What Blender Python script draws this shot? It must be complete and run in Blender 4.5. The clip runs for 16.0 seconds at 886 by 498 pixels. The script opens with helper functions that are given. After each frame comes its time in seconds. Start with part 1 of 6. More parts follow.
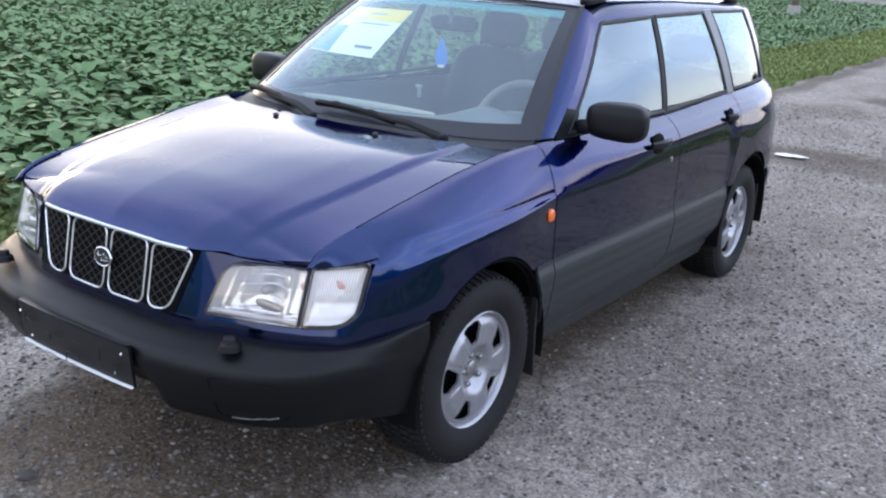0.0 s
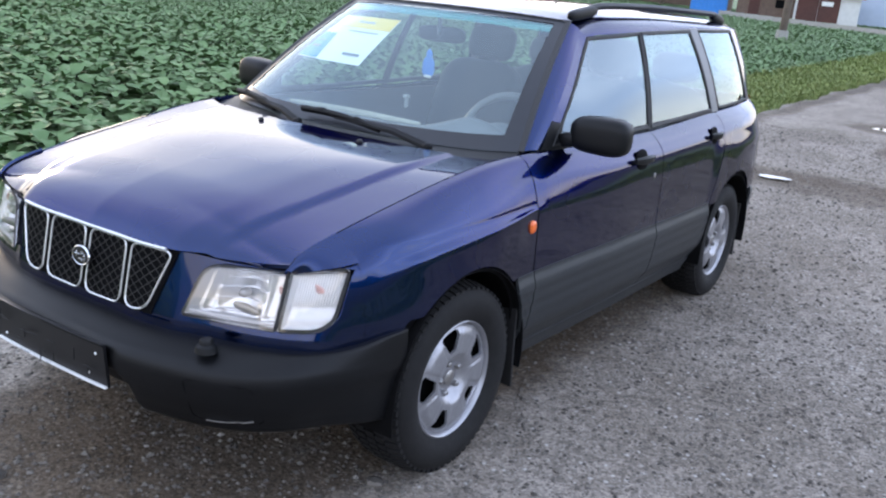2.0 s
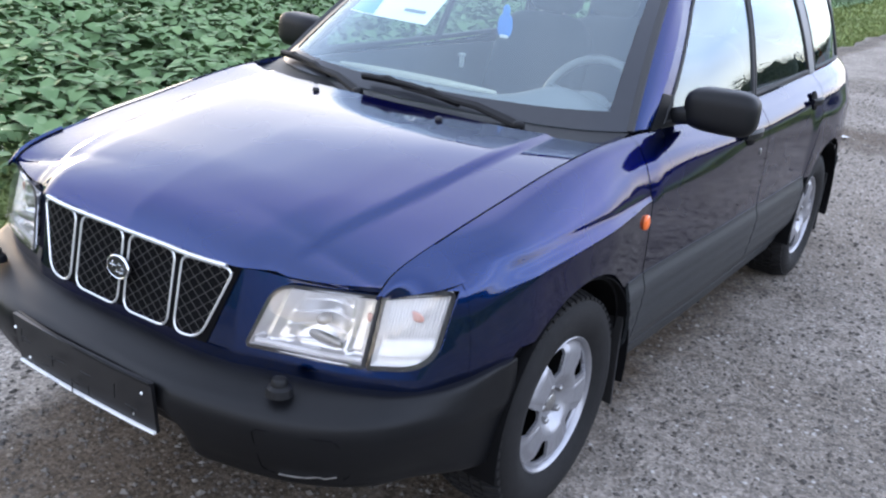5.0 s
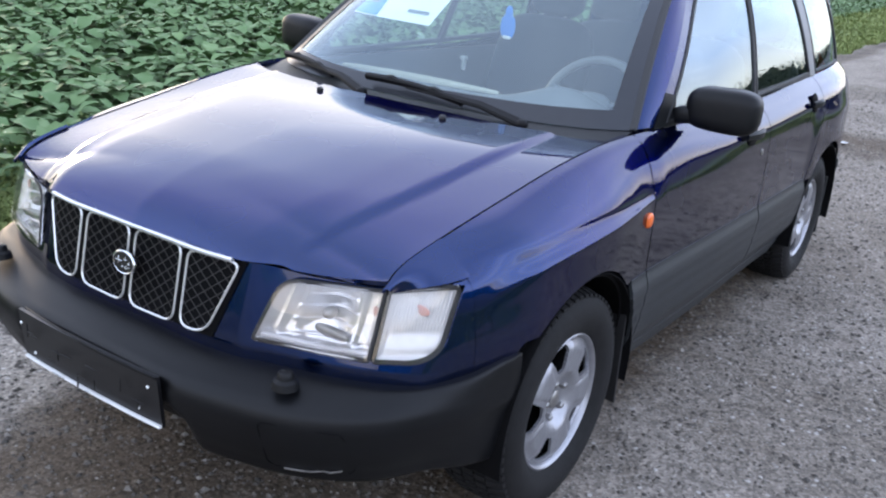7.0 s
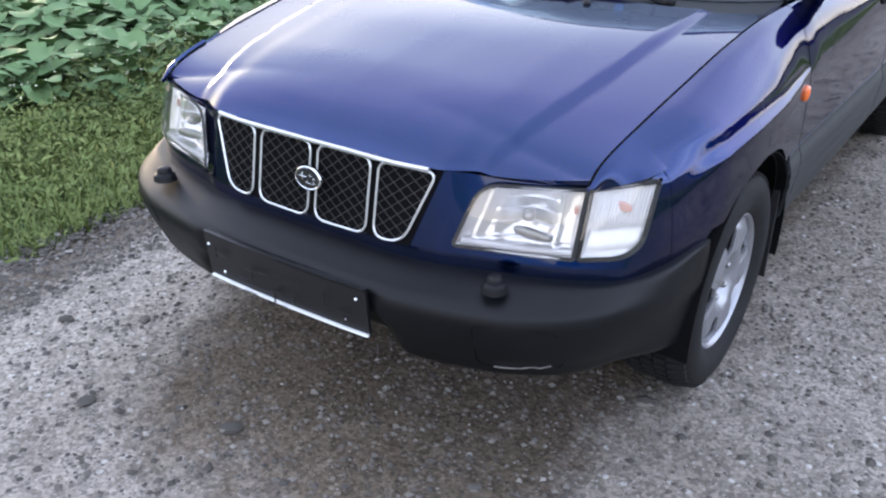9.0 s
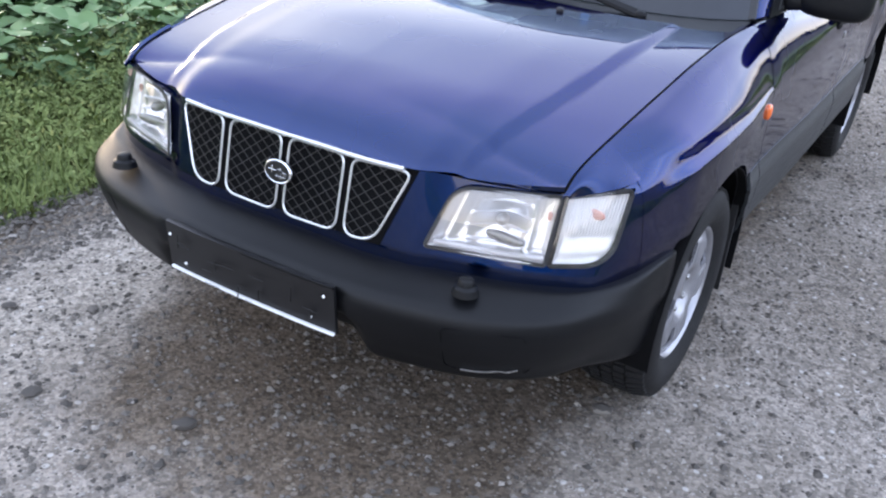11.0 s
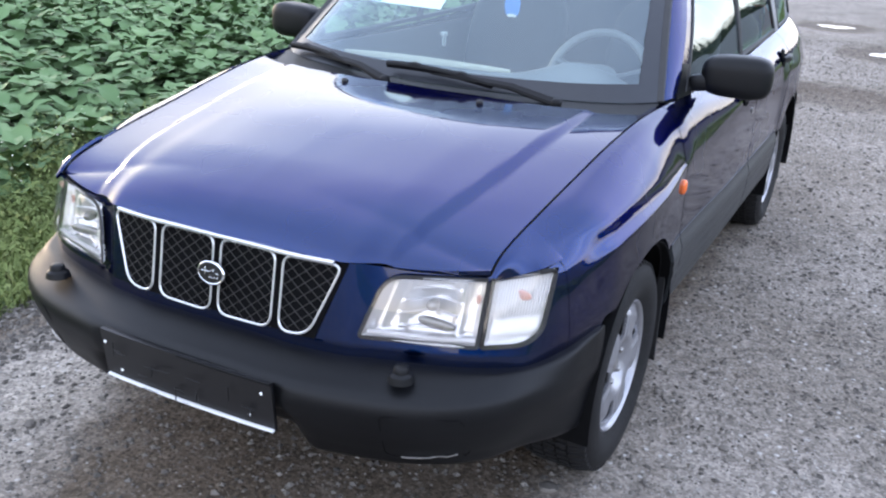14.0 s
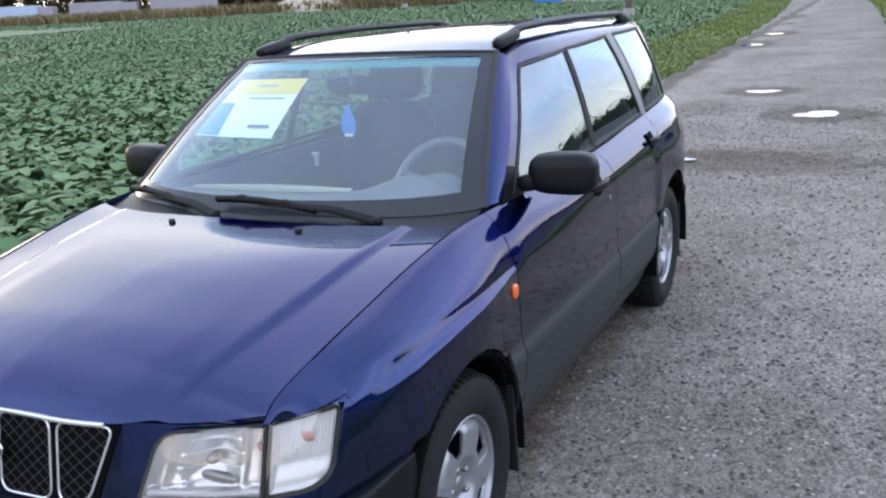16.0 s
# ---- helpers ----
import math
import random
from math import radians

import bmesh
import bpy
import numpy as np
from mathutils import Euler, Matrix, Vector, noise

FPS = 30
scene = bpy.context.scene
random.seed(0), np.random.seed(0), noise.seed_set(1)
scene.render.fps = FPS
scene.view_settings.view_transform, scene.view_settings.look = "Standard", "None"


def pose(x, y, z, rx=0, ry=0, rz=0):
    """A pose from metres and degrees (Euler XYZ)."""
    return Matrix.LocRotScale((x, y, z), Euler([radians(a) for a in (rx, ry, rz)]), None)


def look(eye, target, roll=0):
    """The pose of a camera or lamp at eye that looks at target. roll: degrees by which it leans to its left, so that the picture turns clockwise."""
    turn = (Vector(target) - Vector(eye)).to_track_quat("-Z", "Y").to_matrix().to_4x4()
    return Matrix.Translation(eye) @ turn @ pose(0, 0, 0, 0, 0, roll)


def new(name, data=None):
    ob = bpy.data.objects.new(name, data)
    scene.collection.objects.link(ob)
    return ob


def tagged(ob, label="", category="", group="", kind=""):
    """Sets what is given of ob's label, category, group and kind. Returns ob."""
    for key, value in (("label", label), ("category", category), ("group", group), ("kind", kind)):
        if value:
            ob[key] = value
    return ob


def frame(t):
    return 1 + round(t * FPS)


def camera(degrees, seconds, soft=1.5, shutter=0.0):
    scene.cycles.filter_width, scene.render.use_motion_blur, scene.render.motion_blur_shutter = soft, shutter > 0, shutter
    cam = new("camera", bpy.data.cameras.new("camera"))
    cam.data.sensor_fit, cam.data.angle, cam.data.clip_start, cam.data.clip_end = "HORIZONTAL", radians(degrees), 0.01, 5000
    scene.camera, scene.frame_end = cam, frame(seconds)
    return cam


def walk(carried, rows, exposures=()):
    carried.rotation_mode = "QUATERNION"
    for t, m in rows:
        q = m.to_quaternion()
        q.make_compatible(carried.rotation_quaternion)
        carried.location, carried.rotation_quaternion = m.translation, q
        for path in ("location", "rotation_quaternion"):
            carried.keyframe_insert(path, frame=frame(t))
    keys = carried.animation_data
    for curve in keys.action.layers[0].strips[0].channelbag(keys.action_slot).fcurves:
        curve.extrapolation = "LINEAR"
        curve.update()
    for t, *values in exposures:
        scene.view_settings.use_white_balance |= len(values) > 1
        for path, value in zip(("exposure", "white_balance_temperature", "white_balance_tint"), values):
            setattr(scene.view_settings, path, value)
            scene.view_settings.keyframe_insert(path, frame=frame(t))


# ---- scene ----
cam = camera(53.6, 16.0, soft=2.2)
PATH = [
    (0, (2.191, -1.355, 1.527), (1.099, 0.211, 0.931), 3.7),
    (0.5, (2.185, -1.377, 1.531), (1.1, 0.199, 0.948), 4.7),
    (1, (2.195, -1.367, 1.517), (1.096, 0.193, 0.919), 5.2),
    (1.5, (2.213, -1.359, 1.518), (1.138, 0.245, 0.995), 5.2),
    (2, (2.208, -1.35, 1.513), (1.135, 0.241, 0.949), 5.5),
    (2.5, (2.138, -1.35, 1.503), (1.024, 0.177, 0.85), 5.1),
    (3, (1.921, -1.366, 1.492), (0.819, 0.134, 0.76), 4.3),
    (3.5, (1.743, -1.398, 1.505), (0.687, 0.09, 0.683), 1.4),
    (4, (1.693, -1.354, 1.508), (0.674, 0.173, 0.714), 3.2),
    (4.5, (1.695, -1.214, 1.504), (0.639, 0.317, 0.768), 5.0),
    (5, (1.705, -1.108, 1.509), (0.659, 0.452, 0.824), 5.6),
    (5.2, (1.707, -1.098, 1.504), (0.653, 0.465, 0.834), 4.9),
    (7.3, (1.706, -1.132, 1.48), (0.653, 0.432, 0.814), 5.8),
    (7.5, (1.716, -1.123, 1.52), (0.616, 0.394, 0.821), 6.0),
    (8, (1.69, -1.149, 1.509), (0.505, 0.273, 0.752), 5.8),
    (8.5, (1.537, -1.248, 1.512), (0.367, 0.165, 0.716), 4.4),
    (9, (1.384, -1.347, 1.522), (0.37, 0.103, 0.59), 1.0),
    (9.2, (1.369, -1.373, 1.52), (0.394, 0.111, 0.598), 1.3),
    (11.3, (1.311, -1.381, 1.51), (0.414, 0.156, 0.599), 5.7),
    (11.5, (1.314, -1.378, 1.516), (0.41, 0.162, 0.617), 5.6),
    (12, (1.326, -1.386, 1.518), (0.421, 0.167, 0.642), 5.1),
    (12.5, (1.335, -1.393, 1.518), (0.434, 0.177, 0.669), 4.6),
    (13, (1.358, -1.392, 1.533), (0.482, 0.234, 0.765), 3.6),
    (13.5, (1.38, -1.413, 1.541), (0.499, 0.231, 0.82), 3.0),
    (14, (1.377, -1.399, 1.535), (0.522, 0.255, 0.803), 3.1),
    (14.5, (1.389, -1.355, 1.533), (0.592, 0.316, 0.774), 2.3),
    (15, (1.46, -1.278, 1.542), (0.644, 0.418, 0.866), 0.5),
    (15.5, (1.651, -1.15, 1.56), (0.766, 0.54, 0.959), -2.0),
    (16, (1.77, -1.1, 1.591), (0.903, 0.624, 1.065), -3.3),
]
walk(cam, [(t, look(eye, target, roll)) for t, eye, target, roll in PATH], exposures=[(0.0, 1.12), (2.0, 1.12), (3.0, 1.25), (3.5, 1.53), (4.0, 1.42), (4.6, 1.34), (5.0, 1.4), (7.5, 1.15), (8.5, 1.1), (8.9, 1.37), (9.2, 1.5), (11.3, 1.52), (13.5, 1.52), (14.5, 1.42), (15.0, 1.22), (15.5, 1.04), (16.0, 1.07)])

# ---- daylight: dull evening sky with cloud bands, low warm sun behind the car ----
SUN_EL, SUN_AZ = 7.0, -68.0          # degrees; azimuth from +y towards +x
world = bpy.data.worlds.new("sky")
scene.world = world
world.use_nodes = True


def build_world():
    nt = world.node_tree
    nt.nodes.clear()
    N = nt.nodes.new
    out, bg = N("ShaderNodeOutputWorld"), N("ShaderNodeBackground")
    sky = N("ShaderNodeTexSky")
    sky.sky_type, sky.sun_disc = "NISHITA", False
    sky.sun_elevation, sky.sun_rotation = radians(SUN_EL), radians(SUN_AZ)
    sky.air_density, sky.dust_density, sky.ozone_density = 1.2, 2.0, 1.5
    tc, sep = N("ShaderNodeTexCoord"), N("ShaderNodeSeparateXYZ")
    nt.links.new(tc.outputs["Generated"], sep.inputs[0])
    # long cloud bands: the direction is divided by its height, as on a flat cloud deck
    mx = N("ShaderNodeMath"); mx.operation = "MAXIMUM"; mx.inputs[1].default_value = 0.0
    nt.links.new(sep.outputs[2], mx.inputs[0])
    add = N("ShaderNodeMath"); add.operation = "ADD"; add.inputs[1].default_value = 0.12
    nt.links.new(mx.outputs[0], add.inputs[0])
    div = N("ShaderNodeVectorMath"); div.operation = "DIVIDE"
    comb = N("ShaderNodeCombineXYZ")
    for i in range(3):
        nt.links.new(add.outputs[0], comb.inputs[i])
    nt.links.new(tc.outputs["Generated"], div.inputs[0])
    nt.links.new(comb.outputs[0], div.inputs[1])
    mp = N("ShaderNodeMapping")
    mp.inputs["Scale"].default_value = (0.55, 0.22, 0.0)
    mp.inputs["Rotation"].default_value = (0, 0, 0.35)
    nt.links.new(div.outputs[0], mp.inputs[0])
    noi = N("ShaderNodeTexNoise")
    noi.inputs["Scale"].default_value, noi.inputs["Detail"].default_value, noi.inputs["Roughness"].default_value = 1.6, 6.0, 0.55
    nt.links.new(mp.outputs[0], noi.inputs["Vector"])
    ramp = N("ShaderNodeValToRGB")
    ramp.color_ramp.elements[0].position, ramp.color_ramp.elements[0].color = 0.30, (4.35, 5.45, 8.2, 1)
    ramp.color_ramp.elements[1].position, ramp.color_ramp.elements[1].color = 0.72, (9.25, 10.3, 12.9, 1)
    nt.links.new(noi.outputs[0], ramp.inputs[0])
    mix = N("ShaderNodeMix"); mix.data_type = "RGBA"
    mix.inputs["Factor"].default_value = 0.96
    nt.links.new(sky.outputs[0], mix.inputs[6])
    nt.links.new(ramp.outputs[0], mix.inputs[7])
    # pale yellow evening light low over the horizon
    low = N("ShaderNodeMapRange")
    for key, val in zip(("From Min", "From Max", "To Min", "To Max"), (0.02, 0.17, 0.75, 0.0)):
        low.inputs[key].default_value = val
    nt.links.new(sep.outputs[2], low.inputs["Value"])
    dusk = N("ShaderNodeMix"); dusk.data_type = "RGBA"
    nt.links.new(low.outputs[0], dusk.inputs["Factor"])
    nt.links.new(mix.outputs[2], dusk.inputs[6])
    dusk.inputs[7].default_value = (9.0, 7.6, 5.2, 1)
    # the sky is brighter and warmer towards the low sun
    dot = N("ShaderNodeVectorMath"); dot.operation = "DOT_PRODUCT"
    dot.inputs[1].default_value = (math.sin(radians(SUN_AZ)), math.cos(radians(SUN_AZ)), 0.12)
    nt.links.new(tc.outputs["Generated"], dot.inputs[0])
    near, fall, glow = N("ShaderNodeMapRange"), N("ShaderNodeMapRange"), N("ShaderNodeMath")
    near.interpolation_type = "SMOOTHSTEP"
    for node, vals in ((near, (0.62, 1.0, 0.0, 0.6)), (fall, (0.08, 0.50, 1.0, 0.0))):
        for key, val in zip(("From Min", "From Max", "To Min", "To Max"), vals):
            node.inputs[key].default_value = val
    nt.links.new(dot.outputs["Value"], near.inputs["Value"]); nt.links.new(sep.outputs[2], fall.inputs["Value"])
    glow.operation = "MULTIPLY"
    nt.links.new(near.outputs[0], glow.inputs[0]); nt.links.new(fall.outputs[0], glow.inputs[1])
    warm = N("ShaderNodeMix"); warm.data_type = "RGBA"
    nt.links.new(glow.outputs[0], warm.inputs["Factor"])
    nt.links.new(dusk.outputs[2], warm.inputs[6])
    warm.inputs[7].default_value = (19.0, 16.6, 12.4, 1)
    # thicker, darker cloud overhead and behind; the deck opens towards the lane's far end
    high, ahead, both_, shade = N("ShaderNodeMapRange"), N("ShaderNodeMapRange"), N("ShaderNodeMath"), N("ShaderNodeVectorMath")
    high.interpolation_type = ahead.interpolation_type = "SMOOTHSTEP"
    for node, vals in ((high, (0.35, 0.95, 1.05, 0.71)), (ahead, (-0.55, 0.35, 0.79, 1.0))):
        for key, val in zip(("From Min", "From Max", "To Min", "To Max"), vals):
            node.inputs[key].default_value = val
    nt.links.new(sep.outputs[2], high.inputs["Value"]); nt.links.new(sep.outputs[1], ahead.inputs["Value"])
    both_.operation, shade.operation = "MULTIPLY", "SCALE"
    nt.links.new(high.outputs[0], both_.inputs[0]); nt.links.new(ahead.outputs[0], both_.inputs[1])
    nt.links.new(warm.outputs[2], shade.inputs[0]); nt.links.new(both_.outputs[0], shade.inputs["Scale"])
    bg.inputs["Strength"].default_value = 0.14
    nt.links.new(shade.outputs[0], bg.inputs["Color"])
    nt.links.new(bg.outputs[0], out.inputs["Surface"])


build_world()
sun_data = bpy.data.lights.new("sun", "SUN")
sun_data.energy, sun_data.angle, sun_data.color = 0.42, radians(10), (1.0, 0.74, 0.5)
sun = new("sun", sun_data)
_a, _e = radians(SUN_AZ), radians(SUN_EL)
sun.matrix_world = look((0, 0, 20), Vector((0, 0, 20)) - Vector((math.sin(_a) * math.cos(_e), math.cos(_a) * math.cos(_e), math.sin(_e))))


# ---- materials ----
def mat(name, base, rough=0.5, metal=0.0, coat=0.0, var=0.15, scale=30.0, bump=0.0, bscale=120.0, spec=0.5, emit=None, detail=4.0, coords="Object", coat_rough=0.03, edge=None):
    """A surface with colour variation at two scales, uneven gloss and fine relief."""
    m = bpy.data.materials.new(name)
    m.use_nodes = True
    nt = m.node_tree
    p = nt.nodes["Principled BSDF"]
    p.inputs["Roughness"].default_value, p.inputs["Metallic"].default_value = rough, metal
    p.inputs["Coat Weight"].default_value, p.inputs["Coat Roughness"].default_value = coat, coat_rough
    p.inputs["Specular IOR Level"].default_value = spec
    if edge:
        p.inputs["Specular Tint"].default_value = tuple(edge) + (1,)
    N = nt.nodes.new
    tc = N("ShaderNodeTexCoord")
    if var > 0:
        n1, n2 = N("ShaderNodeTexNoise"), N("ShaderNodeTexNoise")
        n1.inputs["Scale"].default_value, n1.inputs["Detail"].default_value = scale, detail
        n2.inputs["Scale"].default_value, n2.inputs["Detail"].default_value = scale / 9, 3
        s = N("ShaderNodeMath"); s.operation = "ADD"
        for n in (n1, n2):
            nt.links.new(tc.outputs[coords], n.inputs["Vector"])
        nt.links.new(n1.outputs[0], s.inputs[0]); nt.links.new(n2.outputs[0], s.inputs[1])
        r = N("ShaderNodeMapRange")
        r.inputs["From Min"].default_value, r.inputs["From Max"].default_value = 0.6, 1.4
        nt.links.new(s.outputs[0], r.inputs["Value"])
        mx = N("ShaderNodeMix"); mx.data_type = "RGBA"
        mx.inputs[6].default_value = tuple(c * (1 - var) for c in base) + (1,)
        mx.inputs[7].default_value = tuple(min(1, c * (1 + var)) for c in base) + (1,)
        nt.links.new(r.outputs[0], mx.inputs["Factor"])
        nt.links.new(mx.outputs[2], p.inputs["Base Color"])
        rr = N("ShaderNodeMapRange")
        rr.inputs["To Min"].default_value, rr.inputs["To Max"].default_value = rough * 0.85, min(1, rough * 1.15)
        nt.links.new(n2.outputs[0], rr.inputs["Value"]); nt.links.new(rr.outputs[0], p.inputs["Roughness"])
    else:
        p.inputs["Base Color"].default_value = tuple(base) + (1,)
    if bump > 0:
        n3, b = N("ShaderNodeTexNoise"), N("ShaderNodeBump")
        n3.inputs["Scale"].default_value, n3.inputs["Detail"].default_value = bscale, 3
        nt.links.new(tc.outputs[coords], n3.inputs["Vector"])
        b.inputs["Strength"].default_value, b.inputs["Distance"].default_value = bump, 0.004
        nt.links.new(n3.outputs[0], b.inputs["Height"]); nt.links.new(b.outputs[0], p.inputs["Normal"])
    if emit:
        p.inputs["Emission Color"].default_value, p.inputs["Emission Strength"].default_value = tuple(emit[:3]) + (1,), emit[3]
    return m


def glass(name, tint, f0=0.05, film_mix=0.0, film=(0.62, 0.70, 0.74), gloss=(0.80, 0.93, 1.0)):
    """Thin pane: clear tinted body, mirror gloss that grows towards grazing views, a diffuse film."""
    m = bpy.data.materials.new(name)
    m.use_nodes = True
    nt = m.node_tree
    nt.nodes.clear()
    N = nt.nodes.new
    o, mx, tr, gl = N("ShaderNodeOutputMaterial"), N("ShaderNodeMixShader"), N("ShaderNodeBsdfTransparent"), N("ShaderNodeBsdfGlossy")
    lw, pw, rg0 = N("ShaderNodeLayerWeight"), N("ShaderNodeMath"), N("ShaderNodeMapRange")
    lw.inputs["Blend"].default_value = 0.5
    pw.operation, pw.inputs[1].default_value = "POWER", 4.5
    rg0.inputs["To Min"].default_value, rg0.inputs["To Max"].default_value = f0, 1.0
    nt.links.new(lw.outputs["Facing"], pw.inputs[0]); nt.links.new(pw.outputs[0], rg0.inputs["Value"])
    tr.inputs["Color"].default_value = tuple(tint) + (1,)
    gl.inputs["Roughness"].default_value = 0.0
    gl.inputs["Color"].default_value = tuple(gloss) + (1,)
    nt.links.new(rg0.outputs[0], mx.inputs[0]); nt.links.new(tr.outputs[0], mx.inputs[1]); nt.links.new(gl.outputs[0], mx.inputs[2])
    if film_mix:
        df, m2, noi, tc, rg = N("ShaderNodeBsdfDiffuse"), N("ShaderNodeMixShader"), N("ShaderNodeTexNoise"), N("ShaderNodeTexCoord"), N("ShaderNodeMapRange")
        df.inputs["Color"].default_value = tuple(film) + (1,)
        noi.inputs["Scale"].default_value, noi.inputs["Detail"].default_value = 3.0, 5
        rg.inputs["To Min"].default_value, rg.inputs["To Max"].default_value = film_mix * 0.6, film_mix * 1.4
        nt.links.new(tc.outputs["Object"], noi.inputs["Vector"]); nt.links.new(noi.outputs[0], rg.inputs["Value"])
        nt.links.new(rg.outputs[0], m2.inputs[0]); nt.links.new(mx.outputs[0], m2.inputs[1]); nt.links.new(df.outputs[0], m2.inputs[2])
        nt.links.new(m2.outputs[0], o.inputs["Surface"])
    else:
        nt.links.new(mx.outputs[0], o.inputs["Surface"])
    return m


PAINT = mat("blue_paint", (0.0010, 0.0165, 0.088), 0.27, 1.0, coat=1.0, var=0.04, scale=25, spec=0.06, edge=(0.02, 0.06, 0.30), coat_rough=0.04)
PLASTIC = mat("black_plastic", (0.0040, 0.0043, 0.0052), 0.45, var=0.2, scale=60, bump=0.06, bscale=1400, spec=0.25)
CLAD = mat("grey_cladding", (0.026, 0.029, 0.032), 0.42, var=0.15, scale=40, bump=0.05, bscale=900, spec=0.32)
WIPER = mat("wiper_black", (0.006, 0.006, 0.007), 0.55, var=0.2, spec=0.2)
RUBBER = mat("black_rubber", (0.016, 0.016, 0.017), 0.6, var=0.25, scale=50, bump=0.1, bscale=500)
TYRE = mat("tyre_rubber", (0.012, 0.0117, 0.012), 0.75, var=0.35, scale=45, bump=0.25, bscale=260, spec=0.25)
# near-black for black parts, also put in for the shade in gaps and hollows
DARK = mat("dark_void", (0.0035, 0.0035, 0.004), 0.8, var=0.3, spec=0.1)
CHROME = mat("chrome", (0.78, 0.79, 0.80), 0.10, 1.0, var=0.05)
SILVER = mat("silver_wheel_paint", (0.34, 0.34, 0.36), 0.32, 0.6, var=0.12, scale=60)
STEEL = mat("worn_steel", (0.35, 0.34, 0.33), 0.38, 0.9, var=0.3, scale=80)
# the windscreen's pale haze is put in as a weak diffuse film
GLASS = glass("car_glass", (0.86, 0.96, 0.94), 0.13, film_mix=0.04, film=(0.50, 0.60, 0.64))
SIDEGLASS = glass("side_glass", (0.76, 0.86, 0.83), 0.17)
LENS = glass("lamp_lens", (0.97, 0.96, 0.95), 0.04, gloss=(1.0, 0.98, 0.95))
REFLECT = mat("lamp_reflector", (0.76, 0.76, 0.77), 0.18, 0.7, var=0.06, scale=70, bump=0.3, bscale=45)
LAMPWHITE = mat("lamp_ribs", (0.76, 0.76, 0.77), 0.25, 0.35, var=0.10, scale=60, bump=0.2, bscale=60)
GRILLECHROME = mat("satin_chrome", (0.82, 0.82, 0.82), 0.26, 0.7, var=0.05)
AMBER = mat("amber_plastic", (0.85, 0.16, 0.03), 0.25, coat=0.6, var=0.1)
AMBERDIM = mat("amber_bulb", (0.58, 0.33, 0.29), 0.35, var=0.3, scale=200)
REDLENS = mat("red_lens", (0.22, 0.01, 0.012), 0.2, coat=0.7, var=0.1)
SEAT = mat("seat_cloth", (0.030, 0.032, 0.038), 0.9, var=0.3, scale=220, bump=0.2, bscale=600)
DASH = mat("dash_vinyl", (0.13, 0.14, 0.15), 0.55, var=0.15, scale=120, bump=0.1, bscale=700)
LIGHTTRIM = mat("pale_headlining", (0.32, 0.33, 0.33), 0.9, var=0.1, scale=200)
PAPER = mat("white_paper", (0.80, 0.81, 0.80), 0.6, var=0.03)
YELLOW = mat("yellow_print", (0.80, 0.58, 0.10), 0.6, var=0.04)
BLUEPRINT = mat("blue_print", (0.06, 0.25, 0.72), 0.6, var=0.05)
GREYPRINT = mat("grey_print", (0.16, 0.18, 0.20), 0.6, var=0.05)
PLATEBLACK = mat("plate_black", (0.006, 0.006, 0.007), 0.4, var=0.3, scale=60)


# ---- helpers for meshes ----
def curve(*pts):
    """A smooth function through (a, b) pairs, with no overshoot."""
    xs, ys = [float(p[0]) for p in pts], [float(p[1]) for p in pts]
    n = len(xs)
    d = [(ys[i + 1] - ys[i]) / (xs[i + 1] - xs[i]) for i in range(n - 1)]
    m = [d[0]] + [0.0 if d[i - 1] * d[i] <= 0 else 2 * d[i - 1] * d[i] / (d[i - 1] + d[i]) for i in range(1, n - 1)] + [d[-1]]

    def f(x):
        if x <= xs[0]:
            return ys[0] + m[0] * (x - xs[0]) * 0.0
        if x >= xs[-1]:
            return ys[-1]
        i = 0
        while x > xs[i + 1]:
            i += 1
        h = xs[i + 1] - xs[i]
        s = (x - xs[i]) / h
        return (ys[i] * (2 * s ** 3 - 3 * s * s + 1) + h * m[i] * (s ** 3 - 2 * s * s + s) + ys[i + 1] * (3 * s * s - 2 * s ** 3) + h * m[i + 1] * (s ** 3 - s * s))
    return f


def lerp(a, b, s):
    return a + (b - a) * s


def smooth(a, b, x):
    s = max(0.0, min(1.0, (x - a) / (b - a)))
    return s * s * (3 - 2 * s)


def mesh_object(name, verts, faces, material, soft=35):
    me = bpy.data.meshes.new(name)
    me.from_pydata([tuple(v) for v in verts], [], faces)
    me.materials.append(material)
    me.validate()
    bm = bmesh.new()
    bm.from_mesh(me)
    bmesh.ops.remove_doubles(bm, verts=bm.verts, dist=1e-5)
    bmesh.ops.recalc_face_normals(bm, faces=bm.faces)
    lim = radians(soft)
    for f in bm.faces:
        f.smooth = True
    for e in bm.edges:
        e.smooth = len(e.link_faces) != 2 or e.calc_face_angle(0) < lim
    bm.to_mesh(me)
    bm.free()
    return new(name, me)


def under(ob, parent, label=""):
    """Makes ob a part of parent, staying where it is."""
    ob.parent = parent
    ob.matrix_parent_inverse = Matrix.Translation(parent.location).inverted() if parent.data is None else Matrix()
    return tagged(ob, label) if label else ob


def part(name, vf, material, parent, label="", soft=35):
    return under(mesh_object(name, vf[0], vf[1], material, soft), parent, label)


def join(*vfs):
    V, F = [], []
    for v, f in vfs:
        o = len(V)
        V += list(v)
        F += [tuple(i + o for i in q) for q in f]
    return V, F


def mirrored(vf):
    return [Vector((-v[0], v[1], v[2])) for v in vf[0]], [tuple(reversed(q)) for q in vf[1]]


